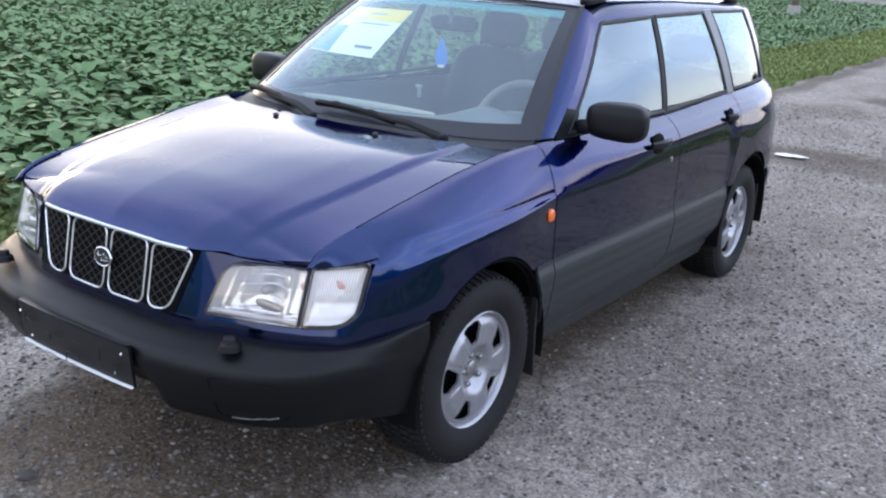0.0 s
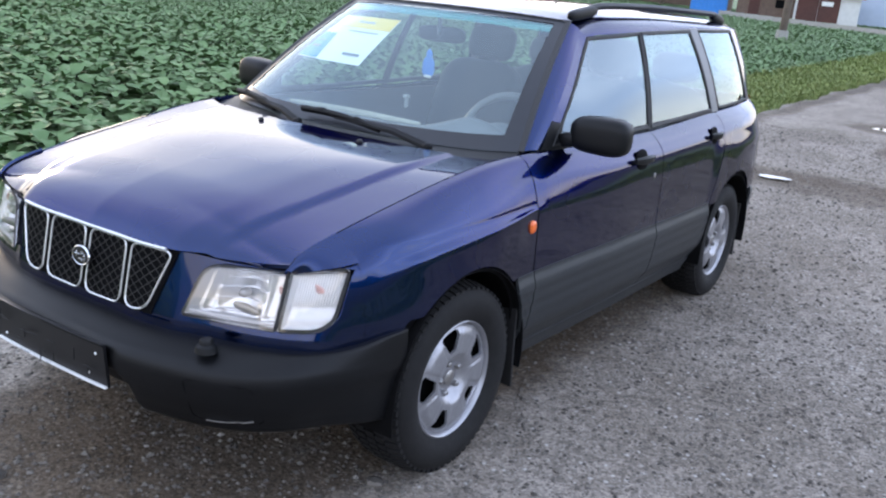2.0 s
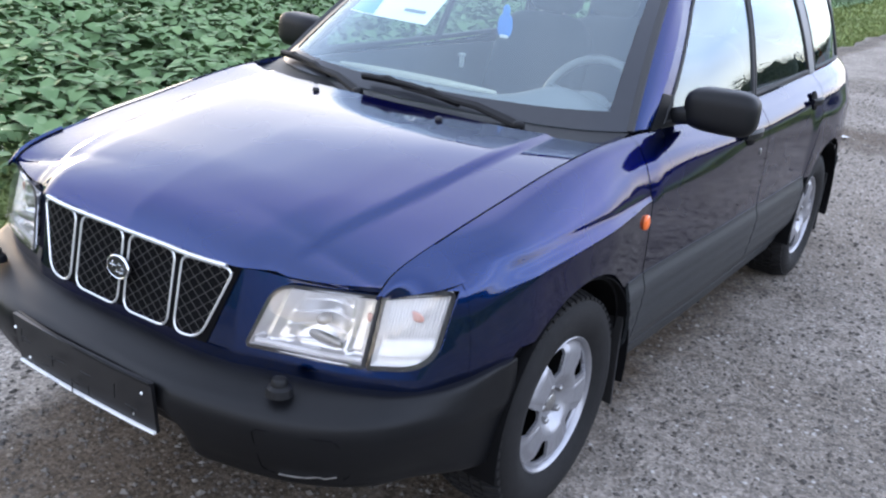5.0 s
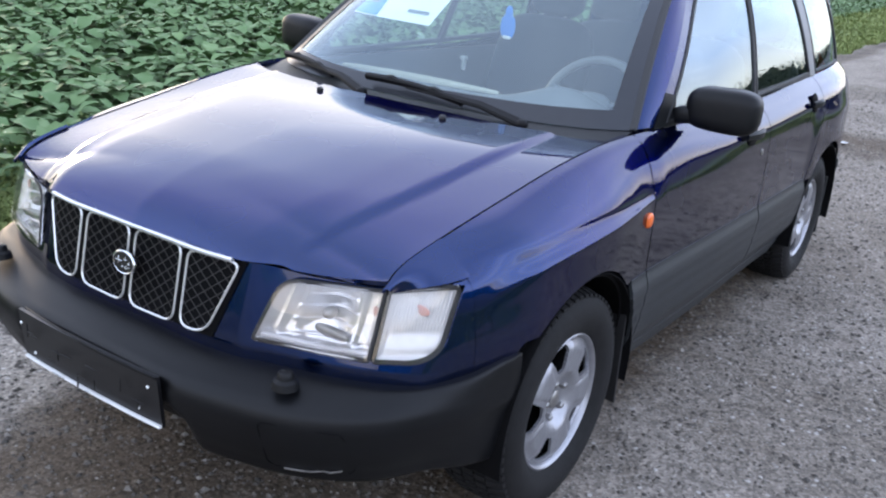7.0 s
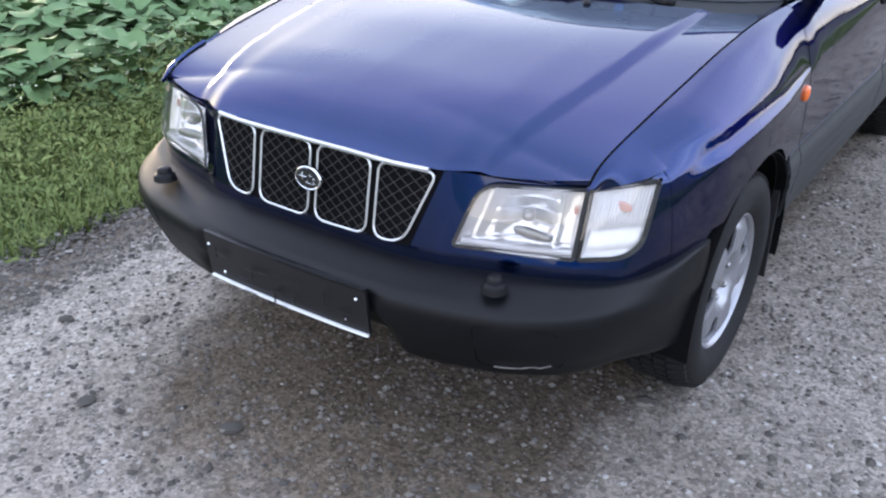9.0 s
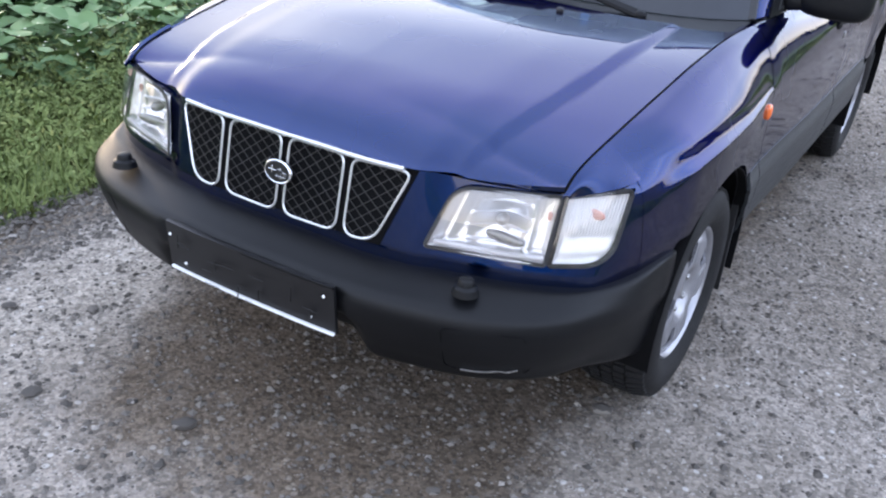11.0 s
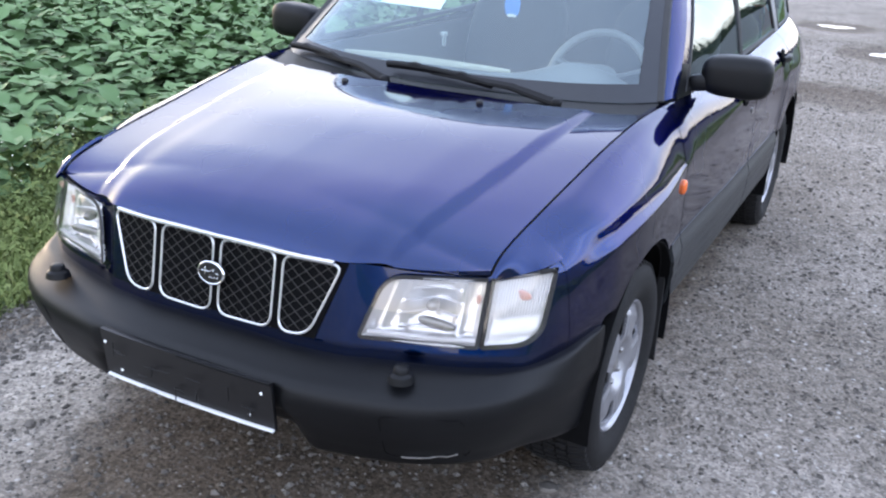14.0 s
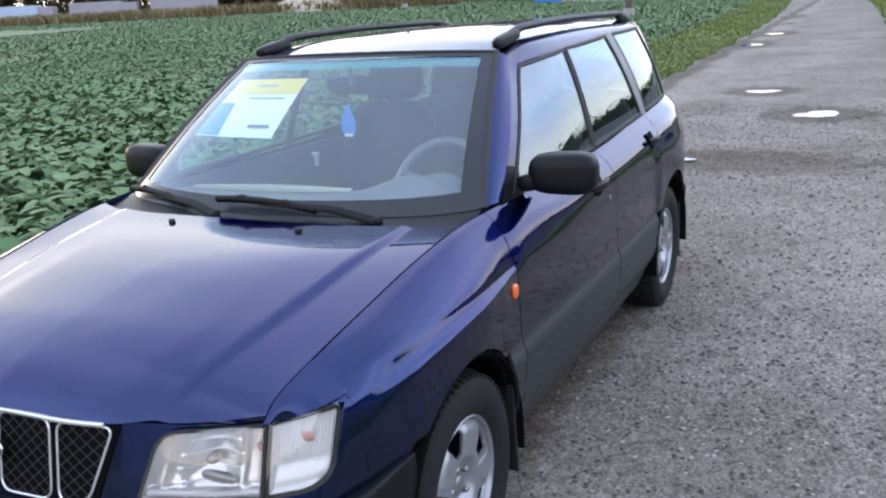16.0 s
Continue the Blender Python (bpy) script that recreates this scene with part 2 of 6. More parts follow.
def sheet(f, nu, nv, thick=0.008, flip=False, keep=None):
    """A surface f(u, v) over the unit square as a shell of that thickness (inwards), closed at its rim."""
    P = [[Vector(f(i / nu, j / nv)) for j in range(nv + 1)] for i in range(nu + 1)]
    V, idx = [], {}
    for i in range(nu + 1):
        for j in range(nv + 1):
            idx[i, j] = len(V)
            V.append(P[i][j])
    F = []
    for i in range(nu):
        for j in range(nv):
            if keep is None or keep((i + 0.5) / nu, (j + 0.5) / nv):
                q = (idx[i, j], idx[i + 1, j], idx[i + 1, j + 1], idx[i, j + 1])
                F.append(tuple(reversed(q)) if flip else q)
    if thick:
        nrm = [Vector((0, 0, 0)) for _ in V]
        for q in F:
            n = (V[q[2]] - V[q[0]]).cross(V[q[3]] - V[q[1]])
            for k in q:
                nrm[k] += n
        n0 = len(V)
        inner = [v - (n.normalized() if n.length > 0 else n) * thick for v, n in zip(V, nrm)]
        count = {}
        for q in F:
            for a, b in zip(q, q[1:] + q[:1]):
                count[a, b] = 1
        rim = [(a, b) for (a, b) in count if (b, a) not in count]
        F = F + [tuple(n0 + k for k in reversed(q)) for q in F] + [(b, a, n0 + a, n0 + b) for a, b in rim]
        V = V + inner
    return V, F


def sweep(path, section, closed=False, up=(0, 0, 1), caps=True, scale=None):
    """A section [(side, up)] carried along a path."""
    path = [Vector(p) for p in path]
    n, k = len(path), len(section)
    up = Vector(up)
    V, F = [], []
    for i, p in enumerate(path):
        a = path[(i - 1) % n] if closed or i > 0 else p
        b = path[(i + 1) % n] if closed or i < n - 1 else p
        t = (b - a).normalized()
        s = t.cross(up)
        s = s.normalized() if s.length > 1e-6 else Vector((1, 0, 0))
        w = s.cross(t).normalized()
        k_ = scale(i / max(1, n - 1)) if scale else 1.0
        V += [p + s * c[0] * k_ + w * c[1] * k_ for c in section]
    for i in range(n if closed else n - 1):
        for j in range(k):
            a, b = i * k + j, i * k + (j + 1) % k
            c, d = ((i + 1) % n) * k + (j + 1) % k, ((i + 1) % n) * k + j
            F.append((a, b, c, d))
    if caps and not closed:
        F += [tuple(range(k)), tuple(reversed(range((n - 1) * k, n * k)))]
    return V, F


def ring(r, n=10, sx=1.0, sy=1.0):
    return [(r * sx * math.cos(2 * math.pi * i / n), r * sy * math.sin(2 * math.pi * i / n)) for i in range(n)]


def block(w, h, b=0.25):
    c = min(w, h) * b / 2
    x, y = w / 2, h / 2
    return [(x, -y + c), (x, y - c), (x - c, y), (-x + c, y), (-x, y - c), (-x, -y + c), (-x + c, -y), (x - c, -y)]


def blob(size, e=0.45, nu=28, nv=16, m=None):
    """A rounded box: a superellipsoid of that size, placed by the matrix m."""
    m = m or Matrix()
    sg = lambda c: math.copysign(abs(c) ** e, c)
    V, F = [], []
    for j in range(nv + 1):
        a = -math.pi / 2 + math.pi * j / nv
        for i in range(nu):
            o = 2 * math.pi * i / nu
            V.append(m @ Vector((size[0] / 2 * sg(math.cos(a)) * sg(math.cos(o)), size[1] / 2 * sg(math.cos(a)) * sg(math.sin(o)), size[2] / 2 * sg(math.sin(a)))))
    for j in range(nv):
        for i in range(nu):
            F.append((j * nu + i, j * nu + (i + 1) % nu, (j + 1) * nu + (i + 1) % nu, (j + 1) * nu + i))
    return V, F


def lathe(profile, n, m):
    """Profile [(radius, along)] turned round m's z axis."""
    V, F = [], []
    k = len(profile)
    for i in range(n):
        a = 2 * math.pi * i / n
        V += [m @ Vector((r * math.cos(a), r * math.sin(a), z)) for r, z in profile]
    for i in range(n):
        for j in range(k - 1):
            F.append((i * k + j, ((i + 1) % n) * k + j, ((i + 1) % n) * k + j + 1, i * k + j + 1))
    return V, F


def rounded(poly, r, n=5):
    """A convex polygon of 2-D corners with rounded corners."""
    out = []
    k = len(poly)
    for i in range(k):
        p, a, b = Vector(poly[i]), Vector(poly[i - 1]), Vector(poly[(i + 1) % k])
        ri = r[i] if isinstance(r, (list, tuple)) else r
        u, v = (a - p), (b - p)
        ri = min(ri, u.length * 0.45, v.length * 0.45)
        s, e = p + u.normalized() * ri, p + v.normalized() * ri
        for j in range(n + 1):
            t = j / n
            out.append(s * (1 - t) ** 2 + p * 2 * t * (1 - t) + e * t * t)
    return out


# ---- the ground's height ----
def land(x, y):
    rise = 0.0105 * (y - 2.5 + math.sqrt((y - 2.5) ** 2 + 1.5))
    side = 0.006 * (-x - 2.5 + math.sqrt((x + 2.5) ** 2 + 4))
    return rise + side - 0.008


# ---- the car: its surfaces as functions of plan and height (front at y = 0, rear at y = 4.4) ----
WHEEL_F, WHEEL_R, R_TYRE = (0.856, 0.312), (3.39, 0.330), 0.320
top_x = curve((0.24, 0.655), (0.6, 0.681), (1.1, 0.716), (1.3, 0.735), (1.6, 0.752), (2.4, 0.755), (3.2, 0.752), (3.5, 0.744), (3.8, 0.715), (4.0, 0.675), (4.2, 0.60), (4.35, 0.50))
top_z = curve((0.22, 0.755), (0.24, 0.772), (0.27, 0.800), (0.32, 0.822), (0.43, 0.852), (0.66, 0.906), (0.89, 0.955), (1.1, 0.985), (1.3, 0.996), (2.3, 1.004), (3.2, 1.045), (3.8, 1.062), (4.3, 1.065))
sh_z = curve((0.25, 0.735), (0.45, 0.765), (0.86, 0.805), (1.25, 0.875), (2.3, 0.905), (3.0, 0.93), (3.4, 0.955), (4.0, 0.965), (4.4, 0.95))
sh_x = curve((0.25, 0.715), (0.38, 0.764), (0.5, 0.800), (0.62, 0.832), (0.80, 0.846), (0.95, 0.848), (1.1, 0.840), (1.25, 0.829), (2.0, 0.838), (2.8, 0.838), (3.4, 0.838), (3.6, 0.828), (3.8, 0.800), (3.95, 0.765), (4.1, 0.71), (4.3, 0.60), (4.4, 0.50))
mid_x = curve((0.25, 0.735), (0.38, 0.79), (0.5, 0.822), (0.62, 0.846), (0.86, 0.864), (1.1, 0.848), (1.3, 0.840), (2.0, 0.850), (2.8, 0.850), (3.15, 0.855), (3.4, 0.862), (3.6, 0.852), (3.8, 0.825), (3.95, 0.790), (4.1, 0.735), (4.3, 0.62), (4.4, 0.50))


flare_c = curve((0.40, 0.800), (0.57, 0.826), (0.9, 0.834), (1.29, 0.842))
flare_l = curve((0.40, 0.690), (0.45, 0.730), (0.70, 0.782), (1.0, 0.806), (1.29, 0.832))
flare_d = curve((0.40, 0.026), (0.60, 0.030), (0.85, 0.025), (1.10, 0.017), (1.245, 0.008), (1.32, 0.002))


def side(y, z):
    """Half width of the body at y and height z."""
    zt, xt, zs, xs, xm = top_z(y), top_x(y), sh_z(y), sh_x(y), mid_x(y)
    zs = min(zs, zt - 0.03)
    pts = [(0.25, xm - 0.05), (0.42, xm - 0.015), (0.60, xm), (max(0.66, zs - 0.10), xm + 0.25 * (xs - xm)), (zs, xs), (lerp(zs, zt, 0.55), lerp(xs, xt, 0.55) + (0.012 + 0.016 * (1 - smooth(0.75, 1.25, y))) * smooth(0.3, 0.6, y) + 0.004), (zt, xt)]
    x = curve(*pts)(z)
    # the flared wing: a lower shoulder round the wheel, parted from the upper one by a pressed crease that ends at the door
    if y < 2.10:
        zc, zl = flare_c(y), flare_l(y)
        xf = xs + 0.004
        xc = xf - flare_d(y)
        up = zt - zc
        pts = [(0.25, xm - 0.05), (0.42, xm - 0.015), (0.60, xm), (zl - 0.045, max(xf + 0.003, lerp(xm, xf, 0.7))), (zl, xf), (zl + 0.5 * (zc - zl), lerp(xf, xc, 0.62)), (zc, xc), (zc + 0.10 * up, xc - 0.004), (zc + 0.50 * up, lerp(xc, xt, 0.28)), (zc + 0.80 * up, lerp(xc, xt, 0.57)), (zc + 0.94 * up, lerp(xc, xt, 0.78)), (zt, xt)]
        x = lerp(x, curve(*pts)(z), smooth(0.40, 0.58, y) * (1 - smooth(1.30, 2.10, y)))
    # flare round the rear wheel
    d = (z - (0.90 - 0.5 * (3.12 - y) ** 2)) / 0.03
    x += 0.010 * smooth(2.98, 3.10, y) * (1 - smooth(0.86, 0.95, z))
    return x


def arch(y, c, r):
    d = r * r - (y - c[0]) ** 2
    return c[1] + 1.045 * math.sqrt(d) if d > 0 else -1


front_y = curve((0.0, 0.085), (0.2, 0.087), (0.35, 0.108), (0.41, 0.134), (0.46, 0.152), (0.56, 0.188), (0.645, 0.232), (0.72, 0.288), (0.76, 0.335), (0.79, 0.40))
front_s = curve((0.0, 0.15), (0.33, 0.18), (0.42, 0.22), (0.60, 0.28), (0.8, 0.34))


def face(x, z):
    """y of the car's front at that place, lamps and grille included."""
    a = abs(x)
    return front_y(a) + front_s(a) * (z - 0.68)


hood_front = curve((0.0, 0.088), (0.34, 0.112), (0.42, 0.155), (0.50, 0.178), (0.60, 0.218), (0.66, 0.252))
hood_rear = curve((0.0, 1.045), (0.4, 1.055), (0.62, 1.10), (0.72, 1.145))
hood_c = curve((0, 0.782), (0.012, 0.800), (0.04, 0.826), (0.09, 0.849), (0.16, 0.868), (0.4, 0.911), (0.7, 0.958), (1, 0.990))
crease = curve((0, 0.675), (0.27, 0.735), (0.55, 0.765), (1, 0.790))


def hood_point(u, v, lift=0.0):
    s = 2 * u - 1
    a = abs(s)
    yf = hood_front(a * 0.655)
    x0 = s * lerp(0.652, 0.716, v)
    yr = hood_rear(abs(x0))
    w = v ** 1.35
    y = lerp(yf, yr, w)
    x = math.copysign(min(abs(x0), 10), s) if a < 1 else s * (top_x(y) - 0.003)
    x = s * (top_x(max(y, 0.24)) - 0.0085)
    ze = top_z(y) - 0.002 if y > 0.25 else lerp(0.762, top_z(0.25), smooth(0.09, 0.25, y))
    ze = max(ze, 0.766)
    zc = hood_c(w)
    uc = crease(w)
    p = 1.0 - a ** 2.3
    hump = 0.012 * smooth(0.03, 0.3, w) * (1 - smooth(0.5, 1.0, w))
    z = ze + (zc - 0.012 - ze + hump) * p
    z += 0.012 * (1 - smooth(uc - 0.008, uc + 0.018, a)) * (0.5 + 0.5 * smooth(0.0, 0.10, w)) * (1 - 0.35 * smooth(0.70, 1.0, w))
    return (x, y, z + lift)


# cabin
roof_w = curve((1.84, 0.545), (2.4, 0.570), (3.2, 0.572), (3.5, 0.562), (3.7, 0.545), (3.9, 0.515), (4.2, 0.43))
roof_z = curve((1.70, 1.446), (1.84, 1.466), (2.2, 1.499), (2.8, 1.512), (3.5, 1.510), (4.0, 1.495), (4.2, 1.478))


def cabin(y, z):
    """Half width of the cabin's side above the belt."""
    zb, zr = top_z(y), roof_z(max(1.84, y)) - 0.018
    s = max(0.0, min(1.0, (z - zb) / (zr - zb)))
    return lerp(top_x(y), roof_w(max(1.84, y)) + 0.012, s) + 0.022 * math.sin(math.pi * s) * 0.8


def roof_point(u, v):
    s = 2 * u - 1
    yf = 1.70 + 0.14 * abs(s) ** 2.2
    y = lerp(yf, 4.19, v)
    w = roof_w(max(1.84, y)) + 0.004
    z = roof_z(y) + 0.004 - 0.030 * abs(s) ** 2.4 - 0.012 * max(0, abs(s) - 0.9) / 0.1
    z -= 0.015 * (1 - smooth(0, 0.12, v))
    return (s * w, y, z)


ws_low_y = curve((0.0, 1.115), (0.4, 1.145), (0.62, 1.215), (0.71, 1.295))
ws_low_z = curve((0.0, 0.985), (0.5, 0.990), (0.71, 0.997))


def shield(u, v, back=0.0):
    s = 2 * u - 1
    xb, xt = 0.71 * s, 0.548 * s
    yb, zb = ws_low_y(abs(xb)), ws_low_z(abs(xb))
    yt, zt = 1.70 + 0.135 * abs(s) ** 2.2, 1.452 - 0.016 * abs(s) ** 2.4
    bow = 0.018 * math.sin(math.pi * v)
    return (lerp(xb, xt, v), lerp(yb, yt, v) - bow * 0.6 + back * 0.6, lerp(zb, zt, v) + bow * 0.8 - back * 0.8)


car = new("car")
car.location = (0, 2.2, 0)
tagged(car, "dark blue estate car with black bumpers parked on a gravel lane", "car")


def side_patch(y0, y1, low, high, nu=40, nv=22, f=side, thick=0.010):
    """A panel of the left side between two heights; y0, y1, low, high may be functions."""
    g = lambda q: q if callable(q) else (lambda *_: q)
    y0, y1, low, high = g(y0), g(y1), g(low), g(high)

    def pt(u, v):
        y = lerp(y0(v), y1(v), u)
        z = lerp(low(y), high(y), v)
        return (f(y, z), y, z)
    return sheet(pt, nu, nv, thick, flip=False)


def both(name, vf, material, label="", soft=35):
    a = part(name, vf, material, car, label, soft)
    b = part(name, mirrored(vf), material, car, label, soft)
    return a, b


# wings, doors, rear quarters
wing_low = lambda y: max(lerp(0.545, 0.602, smooth(0.50, 0.56, y)), arch(y, WHEEL_F, 0.372))
wing = side_patch(0.40, 1.247, wing_low, lambda y: top_z(y), 90, 110)
both("front_wing", wing, PAINT)
def wing_tip(u, v):
    """The wing's nose above the turn signal."""
    ya = 0.228 + 0.174 * u
    a = Vector((top_x(ya), ya, top_z(ya)))
    b = on_face(quad(TURN, u, 1.0), 0.002) + Vector((0, 0, 0.004))
    b = b.lerp(Vector((side(0.402, 0.782), 0.402, 0.782)), smooth(0.75, 1.0, u))
    p = a.lerp(b, v)
    p.z += 0.008 * math.sin(math.pi * v) * (1 - u)
    p.x = lerp(p.x + 0.006 * math.sin(math.pi * v), side(p.y, p.z), smooth(0.2, 1.0, u) * (1 - v ** 3))
    return p


both("front_door", side_patch(1.253, 2.327, 0.595, lambda y: top_z(y), 44, 26), PAINT)
rear_low = lambda y: max(0.595, arch(y, WHEEL_R, 0.385))
both("rear_door", side_patch(2.333, lambda v: lerp(3.02, 3.17, v), rear_low, lambda y: top_z(y), 40, 26), PAINT)
both("rear_quarter", side_patch(lambda v: lerp(3.026, 3.176, v), 4.33, rear_low, lambda y: top_z(y), 50, 26), PAINT)


# ribbed grey cladding along the doors and behind the arches
def clad(y, z):
    rib = 0.0025 * (0.5 + 0.5 * math.cos((z - 0.50) * 2 * math.pi / 0.05)) * smooth(0.40, 0.44, z) * (1 - smooth(0.54, 0.56, z))
    return side(y, z) + 0.003 + rib + 0.013 * (1 - smooth(0.556, 0.602, z)) - 0.03 * (1 - smooth(0.30, 0.40, z))


for name, a, b in (("door_cladding", 1.256, 2.326), ("door_cladding", 2.334, 3.01), ("wing_cladding", 1.135, 1.250)):
    both(name, side_patch(a, b, lambda y: max(0.305, arch(y, WHEEL_R, 0.385) if y > 2.6 else 0.305, arch(y, WHEEL_F, 0.362) if y < 1.3 else 0), 0.606, 24, 36, clad), CLAD, "ribbed grey plastic cladding")
both("sill", side_patch(1.21, 3.0, 0.235, 0.303, 20, 6, lambda y, z: side(y, z) - 0.012 - 0.25 * (0.303 - z)), CLAD)


# near-black sheet added for the shade in the panel gaps; floor and wheel housings
backing = side_patch(0.43, 4.25, lambda y: max(0.30, arch(y, WHEEL_F, 0.352), arch(y, WHEEL_R, 0.365)), lambda y: top_z(y) - 0.012, 90, 14, lambda y, z: side(y, min(z, top_z(y) - 0.012)) - 0.022, 0.003)
both("inner_skin", backing, DARK)
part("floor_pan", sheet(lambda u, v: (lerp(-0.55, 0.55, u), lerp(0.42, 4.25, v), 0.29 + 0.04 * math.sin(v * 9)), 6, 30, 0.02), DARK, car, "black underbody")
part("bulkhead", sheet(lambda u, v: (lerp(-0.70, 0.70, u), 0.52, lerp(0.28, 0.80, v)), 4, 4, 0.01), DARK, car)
for c in (WHEEL_F, WHEEL_R):
    def housing(u, v, c=c):
        """Round the wheel from the outer edge (v = 0.6 to 1), closed inwards (v under 0.6)."""
        a = math.pi * (u * 1.1 - 0.05)
        r = 0.365 * min(1.0, v / 0.6)
        return (lerp(0.50, side(c[0], 0.62) - 0.015, max(0.0, (v - 0.6) / 0.4)), c[0] - r * math.cos(a), c[1] + 1.03 * r * math.sin(a))
    both("wheel_housing", sheet(housing, 28, 10, 0.004), DARK, "black wheel housing")

# bonnet
part("bonnet", sheet(lambda u, v: hood_point(u, v), 100, 60, 0.012), PAINT, car, soft=50)
for s in (-1, 1):
    m = Matrix.Translation(hood_point(0.5 + s * 0.176, 0.925 ** (1 / 1.35)))
    part("washer_jet", blob((0.022, 0.018, 0.016), 0.7, 12, 8, m @ pose(0, 0, 0.004)), RUBBER, car, "small black washer jet")

# dark shut lines beside the bonnet and between wing and door
# an added near-black strip in each bonnet gap paints the shade there
both("shut_line", sweep([(top_x(y) - 0.0042, y, top_z(y) - 0.0065) for y in [0.25 + 0.93 * i / 60 for i in range(61)]], block(0.0085, 0.004, 0.2)), DARK, "dark strip painting the shade in the bonnet gap")

HEAD = [(0.393, 0.606), (0.6465, 0.607), (0.645, 0.758), (0.434, 0.750)]
TURN = [(0.6545, 0.607), (0.758, 0.612), (0.761, 0.775), (0.653, 0.759)]
HEAD_R = rounded(HEAD, (0.010, 0.006, 0.006, 0.045))
TURN_R = rounded(TURN, (0.006, 0.070, 0.014, 0.006), 9)


def inside(poly, x, z, m=0.004):
    """Whether a place of the front lies inside a lamp's outline, m from its edge."""
    ok = True
    for i in range(len(poly)):
        a, b = Vector(poly[i]), Vector(poly[(i + 1) % len(poly)])
        n = Vector((-(b - a).y, (b - a).x)).normalized()
        ok = ok and n.dot(Vector((x, z)) - a) > m
    return ok


# front face in body colour, behind lamps and grille
def nose(u, v):
    x = lerp(-0.66, 0.66, u)
    z = lerp(0.50 + 0.025 * smooth(0.34, 0.52, abs(x)), 0.772 - 0.012 * smooth(0.3, 0.5, abs(x)), v)
    return (x, face(x, max(z, 0.58)) + 0.010, z)


part("nose_panel", sheet(nose, 220, 56, 0.006, keep=lambda u, v: (lambda p: not inside(HEAD_R, abs(p[0]), p[2]))(nose(u, v))), PAINT, car, soft=50)


# grille: four netted openings in chrome bezels
def on_face(p, out=0.0):
    return Vector((p[0], face(p[0], p[1]) - out, p[1]))


def face_ring(poly, w, h, out, closed=True):
    """A flat bar along a closed outline on the front."""
    path = [on_face(p, out) for p in poly]
    return sweep(path, block(h, w, 0.7), closed=closed, up=(0, -1, 0.1))


grille = part("grille", sheet(lambda u, v: on_face((lerp(-lerp(0.285, 0.352, v), lerp(0.285, 0.352, v), u), lerp(0.578, 0.776, v)), -0.006), 24, 6, 0.004), DARK, car, "chrome grille with four black mesh openings")
G_TOP, G_BOT = 0.765, 0.590


def edge_x(z):
    return lerp(0.275, 0.342, (z - G_BOT) / (G_TOP - G_BOT))


def opening(x0, x1, outer=0):
    """Corners of one opening from x0 to x1; outer marks a slanted outer side."""
    l0, l1 = (x0, x0) if outer != -1 else (-edge_x(G_BOT), -edge_x(G_TOP))
    r0, r1 = (x1, x1) if outer != 1 else (edge_x(G_BOT), edge_x(G_TOP))
    dip = lambda x: -0.012 * (1 - (abs(x) / 0.28) ** 2)
    return [(l0, G_BOT + dip(l0)), (r0, G_BOT + dip(r0)), (r1, G_TOP), (l1, G_TOP)]


BARS = (0.182, 0.0115)
openings = [opening(-0.3, -BARS[0] - BARS[1], -1), opening(-BARS[0] + BARS[1], -0.0115), opening(0.0115, BARS[0] - BARS[1]), opening(BARS[0] + BARS[1], 0.3, 1)]


def clip_line(poly, p, d):
    """The stretch of the line p + t d inside a convex polygon (counter-clockwise)."""
    lo, hi = -9.0, 9.0
    k = len(poly)
    for i in range(k):
        a, b = Vector(poly[i]), Vector(poly[(i + 1) % k])
        n = Vector((-(b - a).y, (b - a).x))
        den, num = n.dot(d), n.dot(a - p)
        if abs(den) < 1e-9:
            if num > 0:
                return None
            continue
        t = num / den
        if den > 0:
            lo = max(lo, t)
        else:
            hi = min(hi, t)
    return (lo, hi) if hi - lo > 0.004 else None


MESHWIRE = mat("grille_mesh", (0.022, 0.020, 0.019), 0.5, 0.0, var=0.2)
for o in openings:
    net = []
    for sgn in (1, -1):
        d = Vector((0.78, 0.62 * sgn)).normalized()
        nrm = Vector((-d.y, d.x))
        for k in range(-30, 31):
            c = clip_line(o, nrm * (k * 0.0225) + Vector((0, 0.68)), d)
            if c:
                q = [nrm * (k * 0.0225) + Vector((0, 0.68)) + d * lerp(c[0], c[1], i / 3) for i in range(4)]
                net.append(sweep([on_face(p, 0.002) for p in q], block(0.0021, 0.0016), up=(0, -1, 0)))
    part("mesh_insert", join(*net), MESHWIRE, grille, "black diagonal mesh")
    part("bezel", face_ring(rounded(o, (0.07 if o is openings[0] else 0.035, 0.07 if o is openings[3] else 0.035, 0.026, 0.026), 8), 0.0058, 0.006, 0.006), GRILLECHROME, grille)
part("top_bar", sweep([on_face((lerp(-0.324, 0.324, i / 24), 0.7715), 0.010) for i in range(25)], block(0.010, 0.013, 0.6), up=(0, -1, 0.1)), GRILLECHROME, grille)
EM = pose(0, face(0, 0.683) - 0.022, 0.683, 84, 0, 0)
emblem = part("emblem", lathe([(0.0, 0.004), (0.030, 0.004), (0.0335, 0.001), (0.034, -0.008)], 40, EM @ Matrix.Diagonal((1.16, 0.80, 1, 1))), PLATEBLACK, grille, "dark oval badge with a chrome rim")
part("rim", sweep([EM @ Vector((0.039 * math.cos(a), 0.027 * math.sin(a), 0.003)) for a in [i * math.pi / 20 for i in range(40)]], ring(0.0034, 8), closed=True, up=(0, -1, 0.1)), CHROME, emblem)
